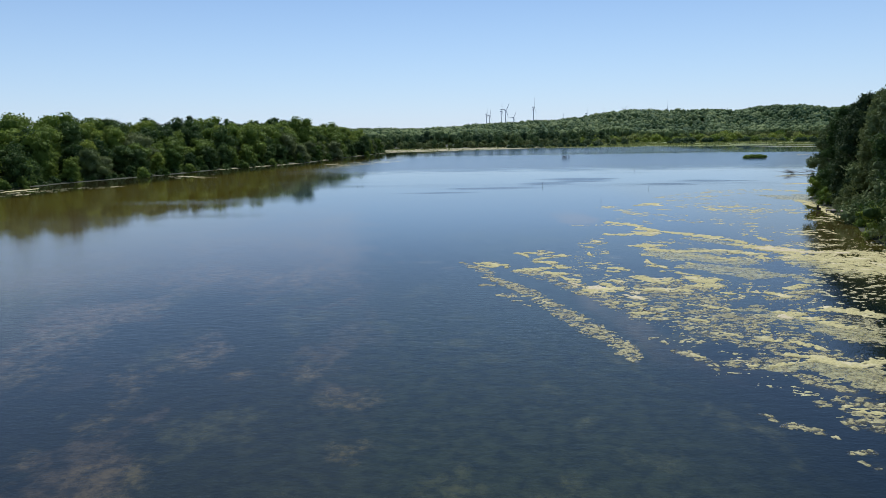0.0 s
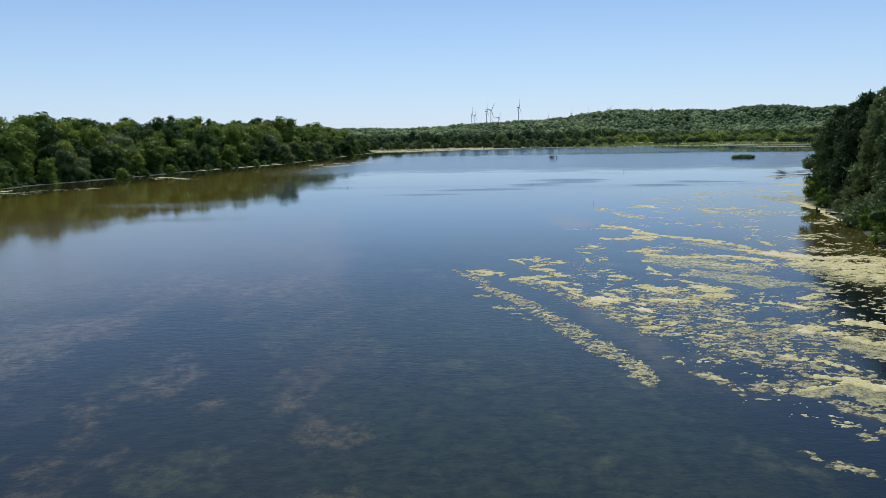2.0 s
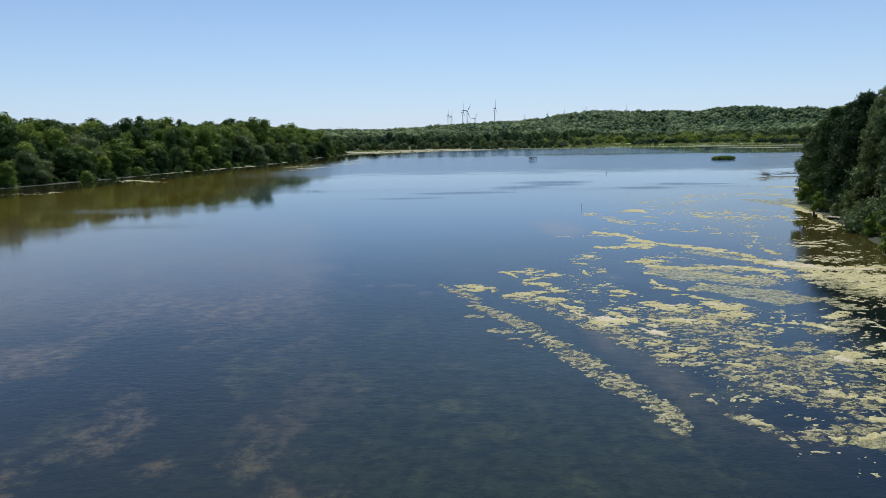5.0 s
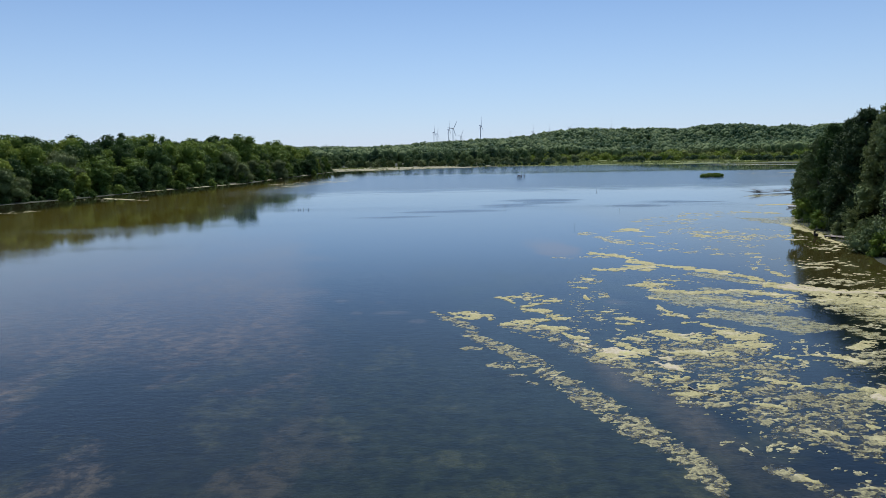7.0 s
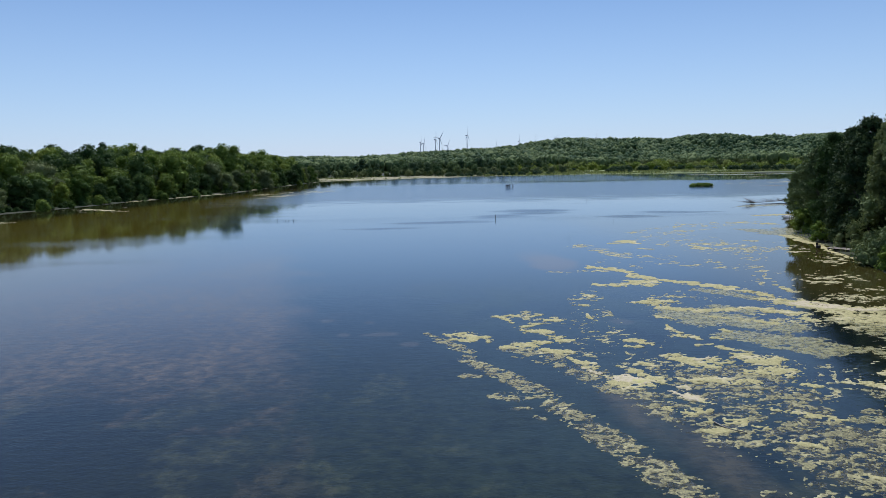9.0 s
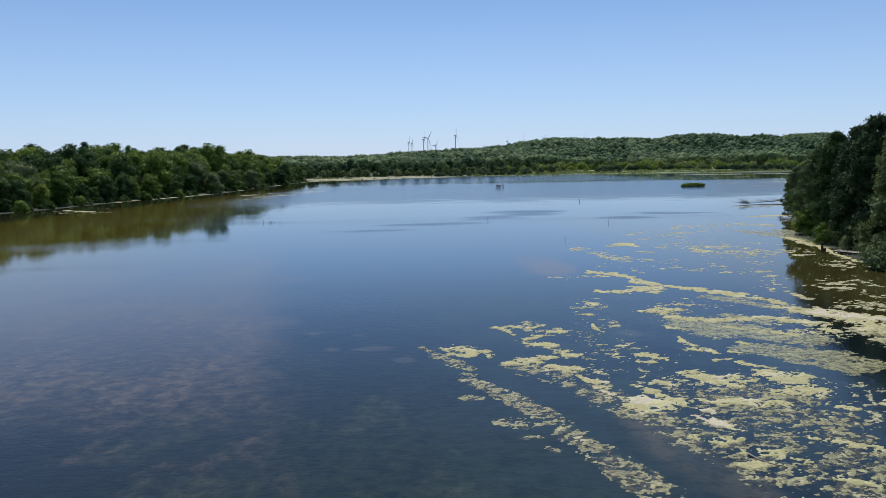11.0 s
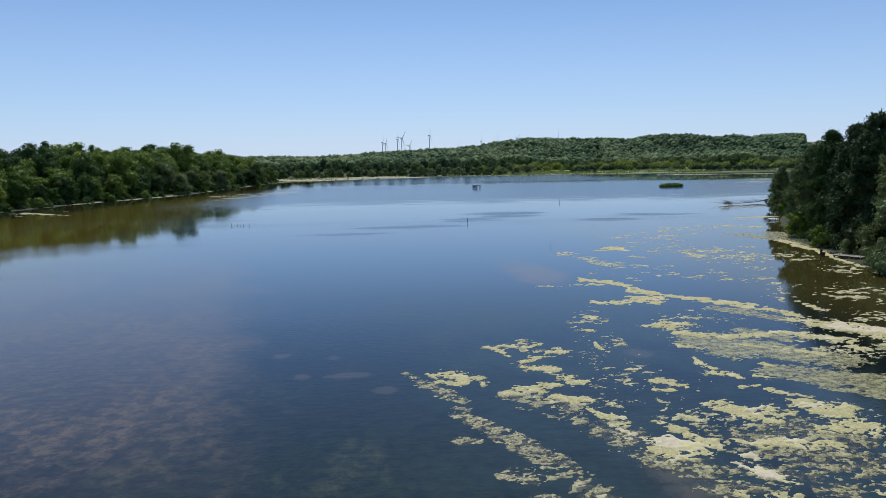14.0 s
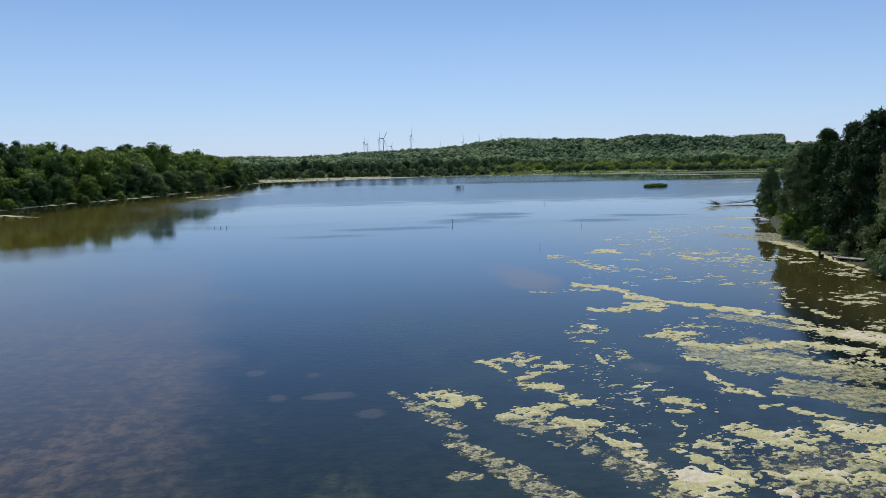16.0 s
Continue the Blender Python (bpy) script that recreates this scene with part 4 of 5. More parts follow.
stake("lake_post", 29.3, 214, 1.25, 0.06, "tall dark wooden post standing in the lake", "posts in the lake", (0.05, 0))
stake("lake_post", 74, 282, 1.1, 0.07, "dark wooden post standing in open water", "posts in the lake", (-0.08, 0))
stake("lake_post", 35.5, 163, 0.9, 0.03, "thin leaning pole in the lake", "posts in the lake", (0.05, 0.1))
stake("lake_post", 56, 198, 0.8, 0.03, "thin pole in the lake", "posts in the lake", (-0.05, 0))
for k, (dx, h) in enumerate(((0, 0.7), (1.5, 0.45), (2.1, 0.4), (2.9, 0.45), (4.3, 0.6))):
    stake("lake_stake", -28.6 + dx, 223.0 - 0.25 * dx, h, 0.05, "short dark stake in a row across the shallows", "row of stakes", (0.04 * (k - 2), 0))


def box(bm, cx, cy, cz, sx, sy, sz, bevel=0.0):
    made = bmesh.ops.create_cube(bm, size=1.0, matrix=Matrix.Translation((cx, cy, cz)) @ Matrix.Diagonal((sx, sy, sz, 1)))
    if bevel:
        bmesh.ops.bevel(bm, geom=list({e for v in made["verts"] for e in v.link_edges}), offset=bevel, segments=1, affect="EDGES")
    return bm


def nest_platform():
    root = thing("nest_platform", "dark wooden nesting platform on posts in the lake", "platform", at=pose(69.5, 412, 0, 0, 0, 8))
    for x in (-1.9, -0.9, 0.2, 1.9):
        for y in (-0.6, 0.6):
            v, f = [], []
            tube(v, f, [(x, y, -2), (x, y, 0.4), (x + 0.03, y, 1.9)], [0.12, 0.11, 0.1], 7)
            mesh_object("post", v, f, WET_WOOD, True, parent=root)
    for y in (-0.68, 0.68):
        part("rail", box(bmesh.new(), 0, y, 1.72, 4.1, 0.07, 0.16, 0.01), WET_WOOD, root)
    part("rail", box(bmesh.new(), -0.9, -0.68, 0.55, 2.2, 0.07, 0.14, 0.01), WET_WOOD, root)
    for k in range(5):
        part("deck_board", box(bmesh.new(), -1.75 + 0.42 * k, 0, 0.98, 0.36, 1.3, 0.06, 0.01), WET_WOOD, root)
    part("nest_box", box(bmesh.new(), -1.0, 0, 1.32, 0.9, 0.8, 0.6, 0.03), WET_WOOD, root)


nest_platform()


def wind_turbine(label):
    root = thing("wind_turbine", label, "wind turbine", "wind turbines beyond the hill")
    bm = bmesh.new()
    bmesh.ops.create_cone(bm, cap_ends=True, segments=16, radius1=2.6, radius2=1.5, depth=100, matrix=Matrix.Translation((0, 0, 50)))
    part("tower", bm, TURBINE_WHITE, root)
    part("nacelle", box(bmesh.new(), 0, 2.5, 101, 4.2, 11, 4.2, 0.6), TURBINE_WHITE, root)
    bm = bmesh.new()
    bmesh.ops.create_uvsphere(bm, u_segments=12, v_segments=8, radius=2.4, matrix=Matrix.Translation((0, -3.6, 101)))
    part("hub", bm, TURBINE_WHITE, root)
    return root


def blade_mesh():
    """One blade along +z: a lens section that widens near the root and tapers to the tip."""
    v, f, n = [], [], 8
    stops = ((1.5, 1.5, 1.5), (6, 1.6, 1.2), (11, 2.7, 0.7), (24, 1.9, 0.45), (38, 1.1, 0.25), (45, 0.35, 0.1))
    for h, w, t in stops:
        for q in range(n):
            a = 2 * math.pi * q / n
            v.append((w * math.cos(a) * 0.75 + 0.3 * w, t * math.sin(a) * 0.75, h))
    for k in range(len(stops) - 1):
        for q in range(n):
            i, j = k * n + q, k * n + (q + 1) % n
            f.append((i, j, j + n, i + n))
    f.append(tuple((len(stops) - 1) * n + q for q in range(n)))
    me = bpy.data.meshes.new("blade")
    me.from_pydata(v, [], f)
    me.materials.append(TURBINE_WHITE)
    me.shade_smooth()
    return me


BLADE = blade_mesh()
for k, (x, y, hub, yaw, spin, size) in enumerate((
        (499, 4010, 141, 66, 4, 1.08), (327, 4028, 122, 70, 2, 1.0), (350, 4026, 128, 40, 34, 1.0), (265, 4333, 115, 72, 8, 0.95), (283, 4332, 108, 64, 20, 0.9), (465, 4768, 101, 45, 30, 0.9),
        (767, 4678, 88, 60, 10, 0.9), (873, 4455, 114, 68, 6, 0.95), (992, 4533, 119, 62, -10, 0.95), (1136, 4601, 134, 50, 45, 0.95), (1232, 4056, 121, 66, 3, 1.0))):
    turbine = wind_turbine("white three-bladed wind turbine rising behind the hill" if k else "tallest white wind turbine, one blade pointing straight up")
    for q in range(3):
        blade = new("blade", BLADE)
        blade.parent = turbine
        blade.matrix_basis = Matrix.Translation((0, -3.8, 101)) @ Euler((0, radians(spin + 120 * q), 0)).to_matrix().to_4x4() @ Matrix.Diagonal((1.15, 1.15, 1.1, 1))
    turbine.matrix_world = Matrix.LocRotScale((x, y, hub - 101 * size), Euler((0, 0, radians(yaw))), (size, size, size))


# ---- things at the east bank ----
def landing():
    """A worn fishing place: planks on short piles, an old trunk beside it, a wooden seat box."""
    root = thing("landing_stage", "weathered grey plank landing at the water's edge", "jetty", at=pose(74.2, 136.0, 0, 0, 0, 118))
    rng = random.Random(5)
    for k in range(7):
        part("plank", box(bmesh.new(), -2.0 + 0.62 * k, rng.uniform(-0.1, 0.1), 0.42 + 0.04 * rng.random(), 0.52, 2.2 + 0.4 * rng.random(), 0.08, 0.012), PALE_WOOD, root)
    for x in (-2.1, 0.0, 1.9):
        for y in (-0.8, 0.8):
            v, f = [], []
            tube(v, f, [(x, y, -1.2), (x, y, 0.37)], [0.11, 0.1], 8)
            mesh_object("pile", v, f, WET_WOOD, True, parent=root)
    for y in (-0.7, 0.7):
        part("bearer", box(bmesh.new(), -0.1, y, 0.3, 4.4, 0.14, 0.12, 0.01), WET_WOOD, root)
    seat = thing("seat_box", "dark wooden seat box at the end of the landing", "box", at=pose(72.2, 139.4, 0.1, 0, 0, 25))
    part("box_side", box(bmesh.new(), 0, 0, 0.25, 0.6, 0.5, 0.5, 0.02), WET_WOOD, seat)
    part("back_board", box(bmesh.new(), 0, 0.27, 0.6, 0.6, 0.05, 0.7, 0.01), WET_WOOD, seat)
    v, f = [], []
    tube(v, f, [(0, 0, 0.1), (1.6, -0.3, 0.28), (3.4, -0.1, 0.3), (5.0, 0.5, 0.55)], [0.30, 0.27, 0.22, 0.10], 9)
    tube(v, f, [(2.6, -0.2, 0.3), (3.2, -1.0, 0.6), (3.5, -1.9, 0.7)], [0.13, 0.09, 0.03], 6)
    log = tagged(mesh_object("fallen_log", v, f, DEADWOOD, True), "bare grey fallen trunk lying on the bank", "log")
    log.matrix_world = pose(76.0, 134.2, 0.15, 0, 0, -62)


landing()


def small_boat():
    """A white rowing boat, turned over and tilted on the bank's edge."""
    root = thing("rowing_boat", "small white rowing boat lying keel up at the water's edge", "boat", at=pose(101.4, 198.2, 0.38, 215, 0, 14))
    v, f, n = [], [], 9
    for k in range(n):
        s = k / (n - 1)
        w = 0.62 * (1 - max(0, (s - 0.45) / 0.55) ** 2.2) * (0.8 + 0.2 * min(1, s / 0.3))
        x, lift = -1.6 + 3.2 * s, 0.16 * s * s
        v += [(x, -w, 0.42 + lift), (x, -w * 0.78, 0.05), (x, 0, -0.1 + lift), (x, w * 0.78, 0.05), (x, w, 0.42 + lift), (x, w * 0.9, 0.42 + lift), (x, w * 0.66, 0.1), (x, 0, 0.02 + lift), (x, -w * 0.66, 0.1), (x, -w * 0.9, 0.42 + lift)]
    for k in range(n - 1):
        for q in range(10):
            i, j = k * 10 + q, k * 10 + (q + 1) % 10
            f.append((i, j, j + 10, i + 10))
    f.append(tuple(range(10)))
    mesh_object("hull", v, f, BOAT_WHITE, parent=root)
    for x in (-0.9, 0.2):
        part("thwart", box(bmesh.new(), x, 0, 0.33, 0.24, 1.02, 0.04, 0.008), PALE_WOOD, root)


small_boat()


def snag():
    """A dead tree fallen into the lake: a bent stem from the bank and many bare twigs at its top."""
    rng = np.random.default_rng(17)
    v, f = [], []
    tube(v, f, [(146, 263, 1.2), (141, 261, 1.6), (137, 259, 0.9), (133, 257, 0.5), (127, 255, 0.35), (120, 252, 0.2)], [0.24, 0.22, 0.2, 0.14, 0.09, 0.04], 7)
    for _ in range(90):
        k = 0.12 * rng.random() if rng.random() < 0.45 else rng.random()
        foot = np.array((119, 251.5, 0.25)) + k * np.array((17, 7, 0.4)) + rng.normal(size=3) * (0.6, 0.6, 0.1)
        way = np.array((-0.5 + rng.normal() * 0.9, rng.normal() * 0.9, 0.15 + 0.55 * rng.random()))
        n = (0.8 + 1.7 * rng.random()) * (1.2 - 0.5 * k)
        mid, tip = foot + way * n * 0.5 + (0, 0, 0.15), foot + way * n + (0, 0, -0.1 + 0.5 * rng.random())
        tube(v, f, [tuple(foot), tuple(mid), tuple(tip)], [0.05, 0.035, 0.015], 4)
    tagged(mesh_object("fallen_snag", v, f, DEADWOOD, True), "bare dead tree fallen into the lake, twigs above the water", "dead tree")
    v, f = [], []
    tube(v, f, [(17.9, 63.9, 0.05), (18.0, 63.2, 0.06), (18.3, 62.6, 0.05), (18.8, 62.2, 0.04), (19.0, 62.0, 0.03)], [0.05, 0.05, 0.045, 0.04, 0.02], 6)
    tagged(mesh_object("floating_branch", v, f, PALE_WOOD, True), "pale bent branch floating beside the algae", "branch")


snag()


def brush_pile(x, y):
    """Dry brushwood washed up below the shore trees, with a bleached log beside it."""
    rng = np.random.default_rng(18)
    v, f = [], []
    for _ in range(150):
        foot = np.array((rng.normal() * 4.5, rng.normal() * 1.2, 0.1 + 0.5 * rng.random()))
        way = np.array((rng.normal(), rng.normal() * 0.6, 0.5 + 0.7 * rng.random())) * (0.7 + 0.9 * rng.random())
        tube(v, f, [tuple(foot), tuple(foot + way * 0.5 + (0, 0, 0.1)), tuple(foot + way)], [0.07, 0.05, 0.02], 4)
    pile = tagged(mesh_object("brush_pile", v, f, BROWN_TWIGS, True), "reddish-brown dry brushwood below the shore trees", "brushwood")
    pile.location = (x, y, 0.1)
    v, f = [], []
    tube(v, f, [(-2.6, 0, 0.25), (-1.0, 0.1, 0.3), (1.0, 0, 0.42), (2.8, -0.2, 0.5)], [0.30, 0.27, 0.22, 0.13], 8)
    tube(v, f, [(0.8, 0, 0.4), (1.5, 0.4, 0.9), (1.9, 0.5, 1.3)], [0.10, 0.07, 0.03], 5)
    log = tagged(mesh_object("driftwood_log", v, f, PALE_WOOD, True), "bleached driftwood log lying on the shore", "log")
    log.matrix_world = pose(x + 9.5, y + 5.5, 0, 0, 0, 28)


brush_pile(-134.4, 306.9)

# ---- floating algae ----
STREAKS = {"mat": [], "crust": [], "lace": [], "film": [], "fleck": []}


def streak(kind, *stops):
    """A drift of algae: a line of (x, y, half width)."""
    STREAKS[kind].append(stops)


streak("mat", (31.1, 70.2, 0.8), (31.9, 69.9, 0.5))
streak("lace", (30.8, 68.2, 0.8), (32.3, 67.4, 1.6), (35.7, 70.4, 1.4))
streak("mat", (34.9, 71.8, 0.8), (37.1, 73.0, 0.6))
streak("lace", (29.2, 60.7, 1.8), (32.3, 62.1, 2.4), (33.4, 58.6, 3), (33.9, 54.8, 3.2))
streak("mat", (32.5, 62.5, 0.7), (35.2, 62.8, 1), (36.2, 61.1, 1))
streak("mat", (24.6, 53.6, 0.37), (26.5, 53.1, 0.43), (27.3, 51.6, 0.56))
streak("lace", (30.8, 54.1, 1.2), (33.0, 52.7, 1.6))
streak("mat", (40.6, 99.5, 1), (43.9, 97.2, 1.7), (46.5, 93.2, 1.8), (49.1, 91.2, 2))
streak("film", (31.6, 79.5, 0.9), (34.1, 78.0, 1.9), (37.9, 78.0, 1.2), (38.5, 74.3, 1))
streak("mat", (44.3, 89.5, 2.2), (47.0, 87.2, 3), (49.7, 84.7, 3.4), (50.8, 82.4, 3.4))
streak("mat", (50.0, 92.9, 1.4), (53.6, 91.6, 2), (55.3, 89.8, 2.2))
streak("crust", (44.0, 97.2, 1.2), (46.3, 92.7, 1.1), (51.6, 91.8, 1))
streak("fleck", (23.4, 110.2, 1), (19.7, 95.2, 1.6), (19.8, 88.7, 1.2))
streak("fleck", (14.7, 93.4, 1.5), (17.3, 85.9, 2.2), (17.1, 79.0, 1.6), (19.4, 75.7, 1.4))
streak("fleck", (23.5, 122.4, 2), (40.9, 132.5, 5), (49.6, 123.1, 3))
streak("fleck", (31.0, 105.3, 2), (34.5, 101.1, 2))
streak("fleck", (29.4, 73.6, 1.5), (31.1, 72.1, 2), (27.9, 68.4, 1.5))
streak("fleck", (36.4, 69.1, 2), (39.0, 68.9, 3), (41.2, 66.4, 3))
streak("fleck", (39.9, 77.2, 1.5), (41.9, 74.1, 2.5), (44.9, 72.5, 2.5))
streak("lace", (20.2, 48.1, 0.99), (22.3, 48.5, 1.4), (25.1, 49.4, 1.6), (27.0, 48.4, 2.2), (28.2, 46.5, 2.7), (28.4, 45.0, 2.7))
streak("mat", (24.6, 50.0, 0.5), (26.2, 49.2, 0.68), (27.6, 47.4, 0.68), (30.3, 48.2, 0.74))
streak("lace", (23.0, 46.2, 0.85), (23.7, 44.4, 0.99), (24.6, 42.7, 0.61))
streak("lace", (21.9, 40.8, 0.61), (23.1, 40.5, 1.1), (24.1, 39.4, 1.8), (24.0, 37.8, 1.8))
streak("mat", (23.3, 40.0, 0.42), (24.6, 38.8, 0.58))
streak("lace", (17.9, 39.1, 0.3), (18.3, 38.4, 0.38), (18.7, 37.5, 0.54), (19.6, 36.9, 0.41), (20.3, 36.0, 0.27))
streak("lace", (20.0, 34.0, 0.27), (21.0, 34.1, 0.32))
streak("lace", (20.0, 33.1, 0.15), (20.4, 32.4, 0.24))
streak("fleck", (19.9, 44.7, 0.8), (21.1, 42.6, 1), (22.2, 42.0, 0.8))
streak("fleck", (18.6, 45.8, 0.7), (20.1, 45.2, 0.8))
streak("fleck", (13.7, 96.3, 1), (14.3, 88.6, 1.8), (14.8, 81.7, 1.6))
streak("fleck", (21.3, 107.0, 1.2), (20.4, 100.4, 1.2), (18.9, 93.4, 1.2), (18.5, 87.7, 1.2))
streak("fleck", (18.2, 92.0, 1.5), (16.3, 83.4, 1.8), (15.6, 78.7, 1.5))
streak("film", (85.1, 171.8, 3), (79.2, 156.6, 2.2), (75.9, 144.7, 1.8))
streak("mat", (78.5, 160.5, 1.2), (76.7, 152.2, 1.2), (74.5, 142.3, 0.9), (71.6, 134.1, 0.7), (70.4, 127.3, 0.8))
streak("fleck", (70.1, 145.0, 2), (67.2, 133.1, 3), (66.1, 123.1, 3))
streak("fleck", (53.6, 117.8, 3), (52.7, 110.9, 3.5), (53.9, 107.4, 3))
streak("film", (76.3, 173.5, 1.5), (78.2, 170.7, 3), (79.3, 164.1, 3.5))
streak("fleck", (72.9, 188.1, 4), (84.7, 185.5, 5))
streak("fleck", (61.8, 168.5, 3), (58.5, 148.3, 3.5), (55.3, 130.9, 3))
streak("fleck", (54.2, 157.3, 6), (56.0, 142.2, 6), (65.2, 146.4, 6))
streak("fleck", (55.9, 170.4, 5), (70.1, 180.1, 6))
streak("mat", (53.6, 148.3, 0.5), (55.0, 143.8, 0.6))
streak("mat", (83.8, 188.5, 0.8), (89.0, 184.0, 1.2))
streak("mat", (42.0, 154.6, 1.3), (45.3, 157.5, 1.5), (45.5, 153.6, 0.9))
streak("mat", (43.5, 146.4, 0.8), (45.3, 144.6, 0.6))
streak("fleck", (34.3, 151.7, 2.5), (37.6, 141.2, 2.5), (40.8, 134.8, 2.5))
streak("film", (111.7, 241.3, 2.5), (123.7, 244.5, 3), (128.8, 242.4, 3))
streak("mat", (97.8, 207.5, 1.6), (106.5, 207.9, 1.8))
streak("fleck", (-126.1, 208.5, 5), (-120.8, 219.5, 5), (-108.6, 237.6, 4))
streak("fleck", (-107.0, 288.2, 4), (-90.2, 280.6, 4))
streak("mat", (-105.5, 295.3, 1.2), (-92.6, 284.7, 1.2))
streak("mat", (-132.7, 219.6, 2), (-129.5, 232.1, 2))
streak("fleck", (-49.6, 354.4, 6), (-37.7, 402.8, 8), (-21.6, 456.4, 8))
streak("mat", (-126.1, 296.6, 1), (-113.7, 326.8, 1.4), (-102.3, 348.3, 1.2))
streak("fleck", (-53.4, 384.0, 6), (-28.5, 418.0, 8))
streak("fleck", (-98.2, 283.1, 4), (-94.1, 298.6, 4))
streak("mat", (43.4, 95.1, 1.2), (45.6, 89.4, 3.2), (48.3, 86.8, 4.5), (52.1, 85.7, 6))
streak("film", (43.9, 88.8, 3), (46.0, 82.7, 5), (48.7, 80.2, 5))
streak("mat", (46.0, 82.7, 2.5), (48.2, 79.3, 3))
streak("fleck", (35.1, 70.1, 3), (40.1, 72.3, 3.5), (42.2, 69.6, 4))
streak("fleck", (48.4, 97.8, 3), (56.8, 101.9, 4))
streak("fleck", (34.3, 65.7, 2.5), (38.7, 63.9, 3))
streak("film", (29.1, 60.2, 2.2), (30.9, 57.5, 2.6), (32.1, 55.1, 2.6))
streak("lace", (29.0, 63.0, 2), (33.1, 59.9, 3), (33.7, 55.8, 3))
streak("mat", (34.4, 63.0, 1.2), (36.7, 60.6, 1.4))
streak("mat", (30.3, 60.7, 1), (32.4, 57.1, 0.8))
streak("film", (22.0, 47.2, 0.72), (25.4, 47.4, 1.6), (27.1, 45.0, 2))
streak("mat", (22.2, 47.6, 0.31), (25.8, 48.9, 0.43), (26.8, 47.4, 0.5))
streak("mat", (28.8, 126.2, 1.2), (31.1, 124.8, 1.4), (32.5, 121.3, 0.92), (33.4, 115.7, 0.62))
streak("mat", (31.1, 118.0, 1), (33.4, 115.7, 1.3))
streak("mat", (25.5, 112.0, 0.91), (27.7, 111.4, 1.4), (31.7, 112.0, 1.6), (31.4, 109.4, 0.41))
streak("mat", (30.1, 114.2, 0.68), (32.9, 112.6, 1.3))
streak("mat", (34.8, 113.7, 0.66), (36.6, 111.7, 1.2), (38.8, 108.7, 1.4), (40.8, 106.0, 1.6), (42.0, 103.3, 1.1), (42.0, 100.2, 0.58))
streak("film", (36.5, 106.0, 1.6), (38.3, 104.0, 1.7), (39.6, 100.7, 1.3))
streak("mat", (26.3, 100.1, 0.75), (28.3, 100.3, 1.5), (30.1, 100.3, 1))
streak("film", (27.7, 95.2, 1.3), (28.4, 93.8, 3), (30.0, 91.8, 3.6), (32.1, 90.5, 2.7), (33.1, 88.0, 1.9), (35.7, 86.6, 2.2))
streak("mat", (27.9, 97.1, 1), (29.6, 95.9, 1.3), (31.6, 95.1, 0.94), (34.0, 94.9, 0.77), (36.6, 95.7, 0.51))
streak("mat", (26.0, 92.7, 0.71), (27.1, 91.6, 0.48))
streak("mat", (31.3, 91.8, 0.56), (32.1, 91.0, 0.52))
streak("film", (33.9, 96.3, 1.3), (36.0, 94.8, 1.4), (35.2, 92.3, 0.41))
streak("film", (29.8, 85.2, 1.1), (30.0, 83.3, 2.3), (31.8, 82.3, 2.7), (33.4, 81.4, 2.8))
streak("mat", (29.5, 86.4, 0.5), (29.7, 85.8, 0.37))
streak("mat", (27.2, 83.7, 0.38), (27.9, 83.2, 0.38))
streak("mat", (24.8, 81.6, 0.3), (26.3, 81.7, 0.3))
streak("mat", (26.3, 80.8, 0.4), (26.9, 79.6, 0.44), (27.7, 79.1, 0.33))
streak("mat", (25.2, 89.0, 0.23), (24.9, 87.4, 0.31), (25.2, 86.0, 0.33))
streak("mat", (24.4, 85.1, 0.42), (25.7, 84.2, 0.5), (25.8, 83.4, 0.25))
streak("mat", (19.4, 84.1, 0.47), (20.5, 83.4, 0.71), (21.1, 82.4, 0.5))
streak("mat", (18.8, 82.0, 0.33), (19.7, 81.6, 0.47))
streak("mat", (20.5, 79.0, 0.3), (21.1, 78.0, 0.6), (21.9, 76.5, 0.59), (22.6, 75.6, 0.63), (23.5, 75.0, 0.45))
streak("mat", (23.3, 77.1, 0.76), (24.2, 76.4, 0.98))
streak("crust", (22.7, 77.0, 0.23), (24.0, 77.6, 0.23))
streak("mat", (26.6, 77.3, 0.81), (27.1, 76.5, 1.4), (27.6, 75.8, 1), (28.2, 75.4, 0.77))
streak("crust", (25.8, 77.2, 0.23), (27.0, 77.7, 0.27))
streak("mat", (24.8, 73.2, 0.43), (26.7, 73.6, 0.63))
streak("mat", (21.5, 71.8, 0.37), (22.6, 71.3, 0.5), (24.1, 71.6, 0.55), (24.4, 70.9, 0.55))
streak("mat", (19.3, 72.9, 0.28), (19.9, 72.1, 0.33), (20.5, 71.4, 0.29))
streak("lace", (19.5, 73.9, 1.4), (21.9, 72.9, 2.2), (24.9, 71.6, 3.3))
streak("mat", (18.3, 76.8, 0.29), (18.8, 76.2, 0.4))
streak("mat", (16.2, 76.3, 0.24), (16.8, 75.2, 0.23))
streak("mat", (8.6, 83.1, 0.37), (10.0, 83.7, 0.73), (11.2, 83.9, 0.85), (12.7, 84.4, 0.35))
streak("mat", (11.5, 82.1, 0.48), (12.8, 81.3, 0.89), (13.6, 80.9, 0.52))
streak("mat", (13.1, 79.2, 0.27), (13.5, 77.8, 0.57), (14.6, 77.4, 0.35))
streak("mat", (13.0, 76.5, 0.23), (14.4, 76.1, 0.4))
streak("lace", (8.8, 82.4, 0.8), (10.3, 81.1, 1.5), (11.7, 79.1, 1.5), (12.5, 76.9, 1.1), (13.0, 74.5, 1.1), (13.5, 72.5, 1.2), (14.0, 71.2, 1.2))
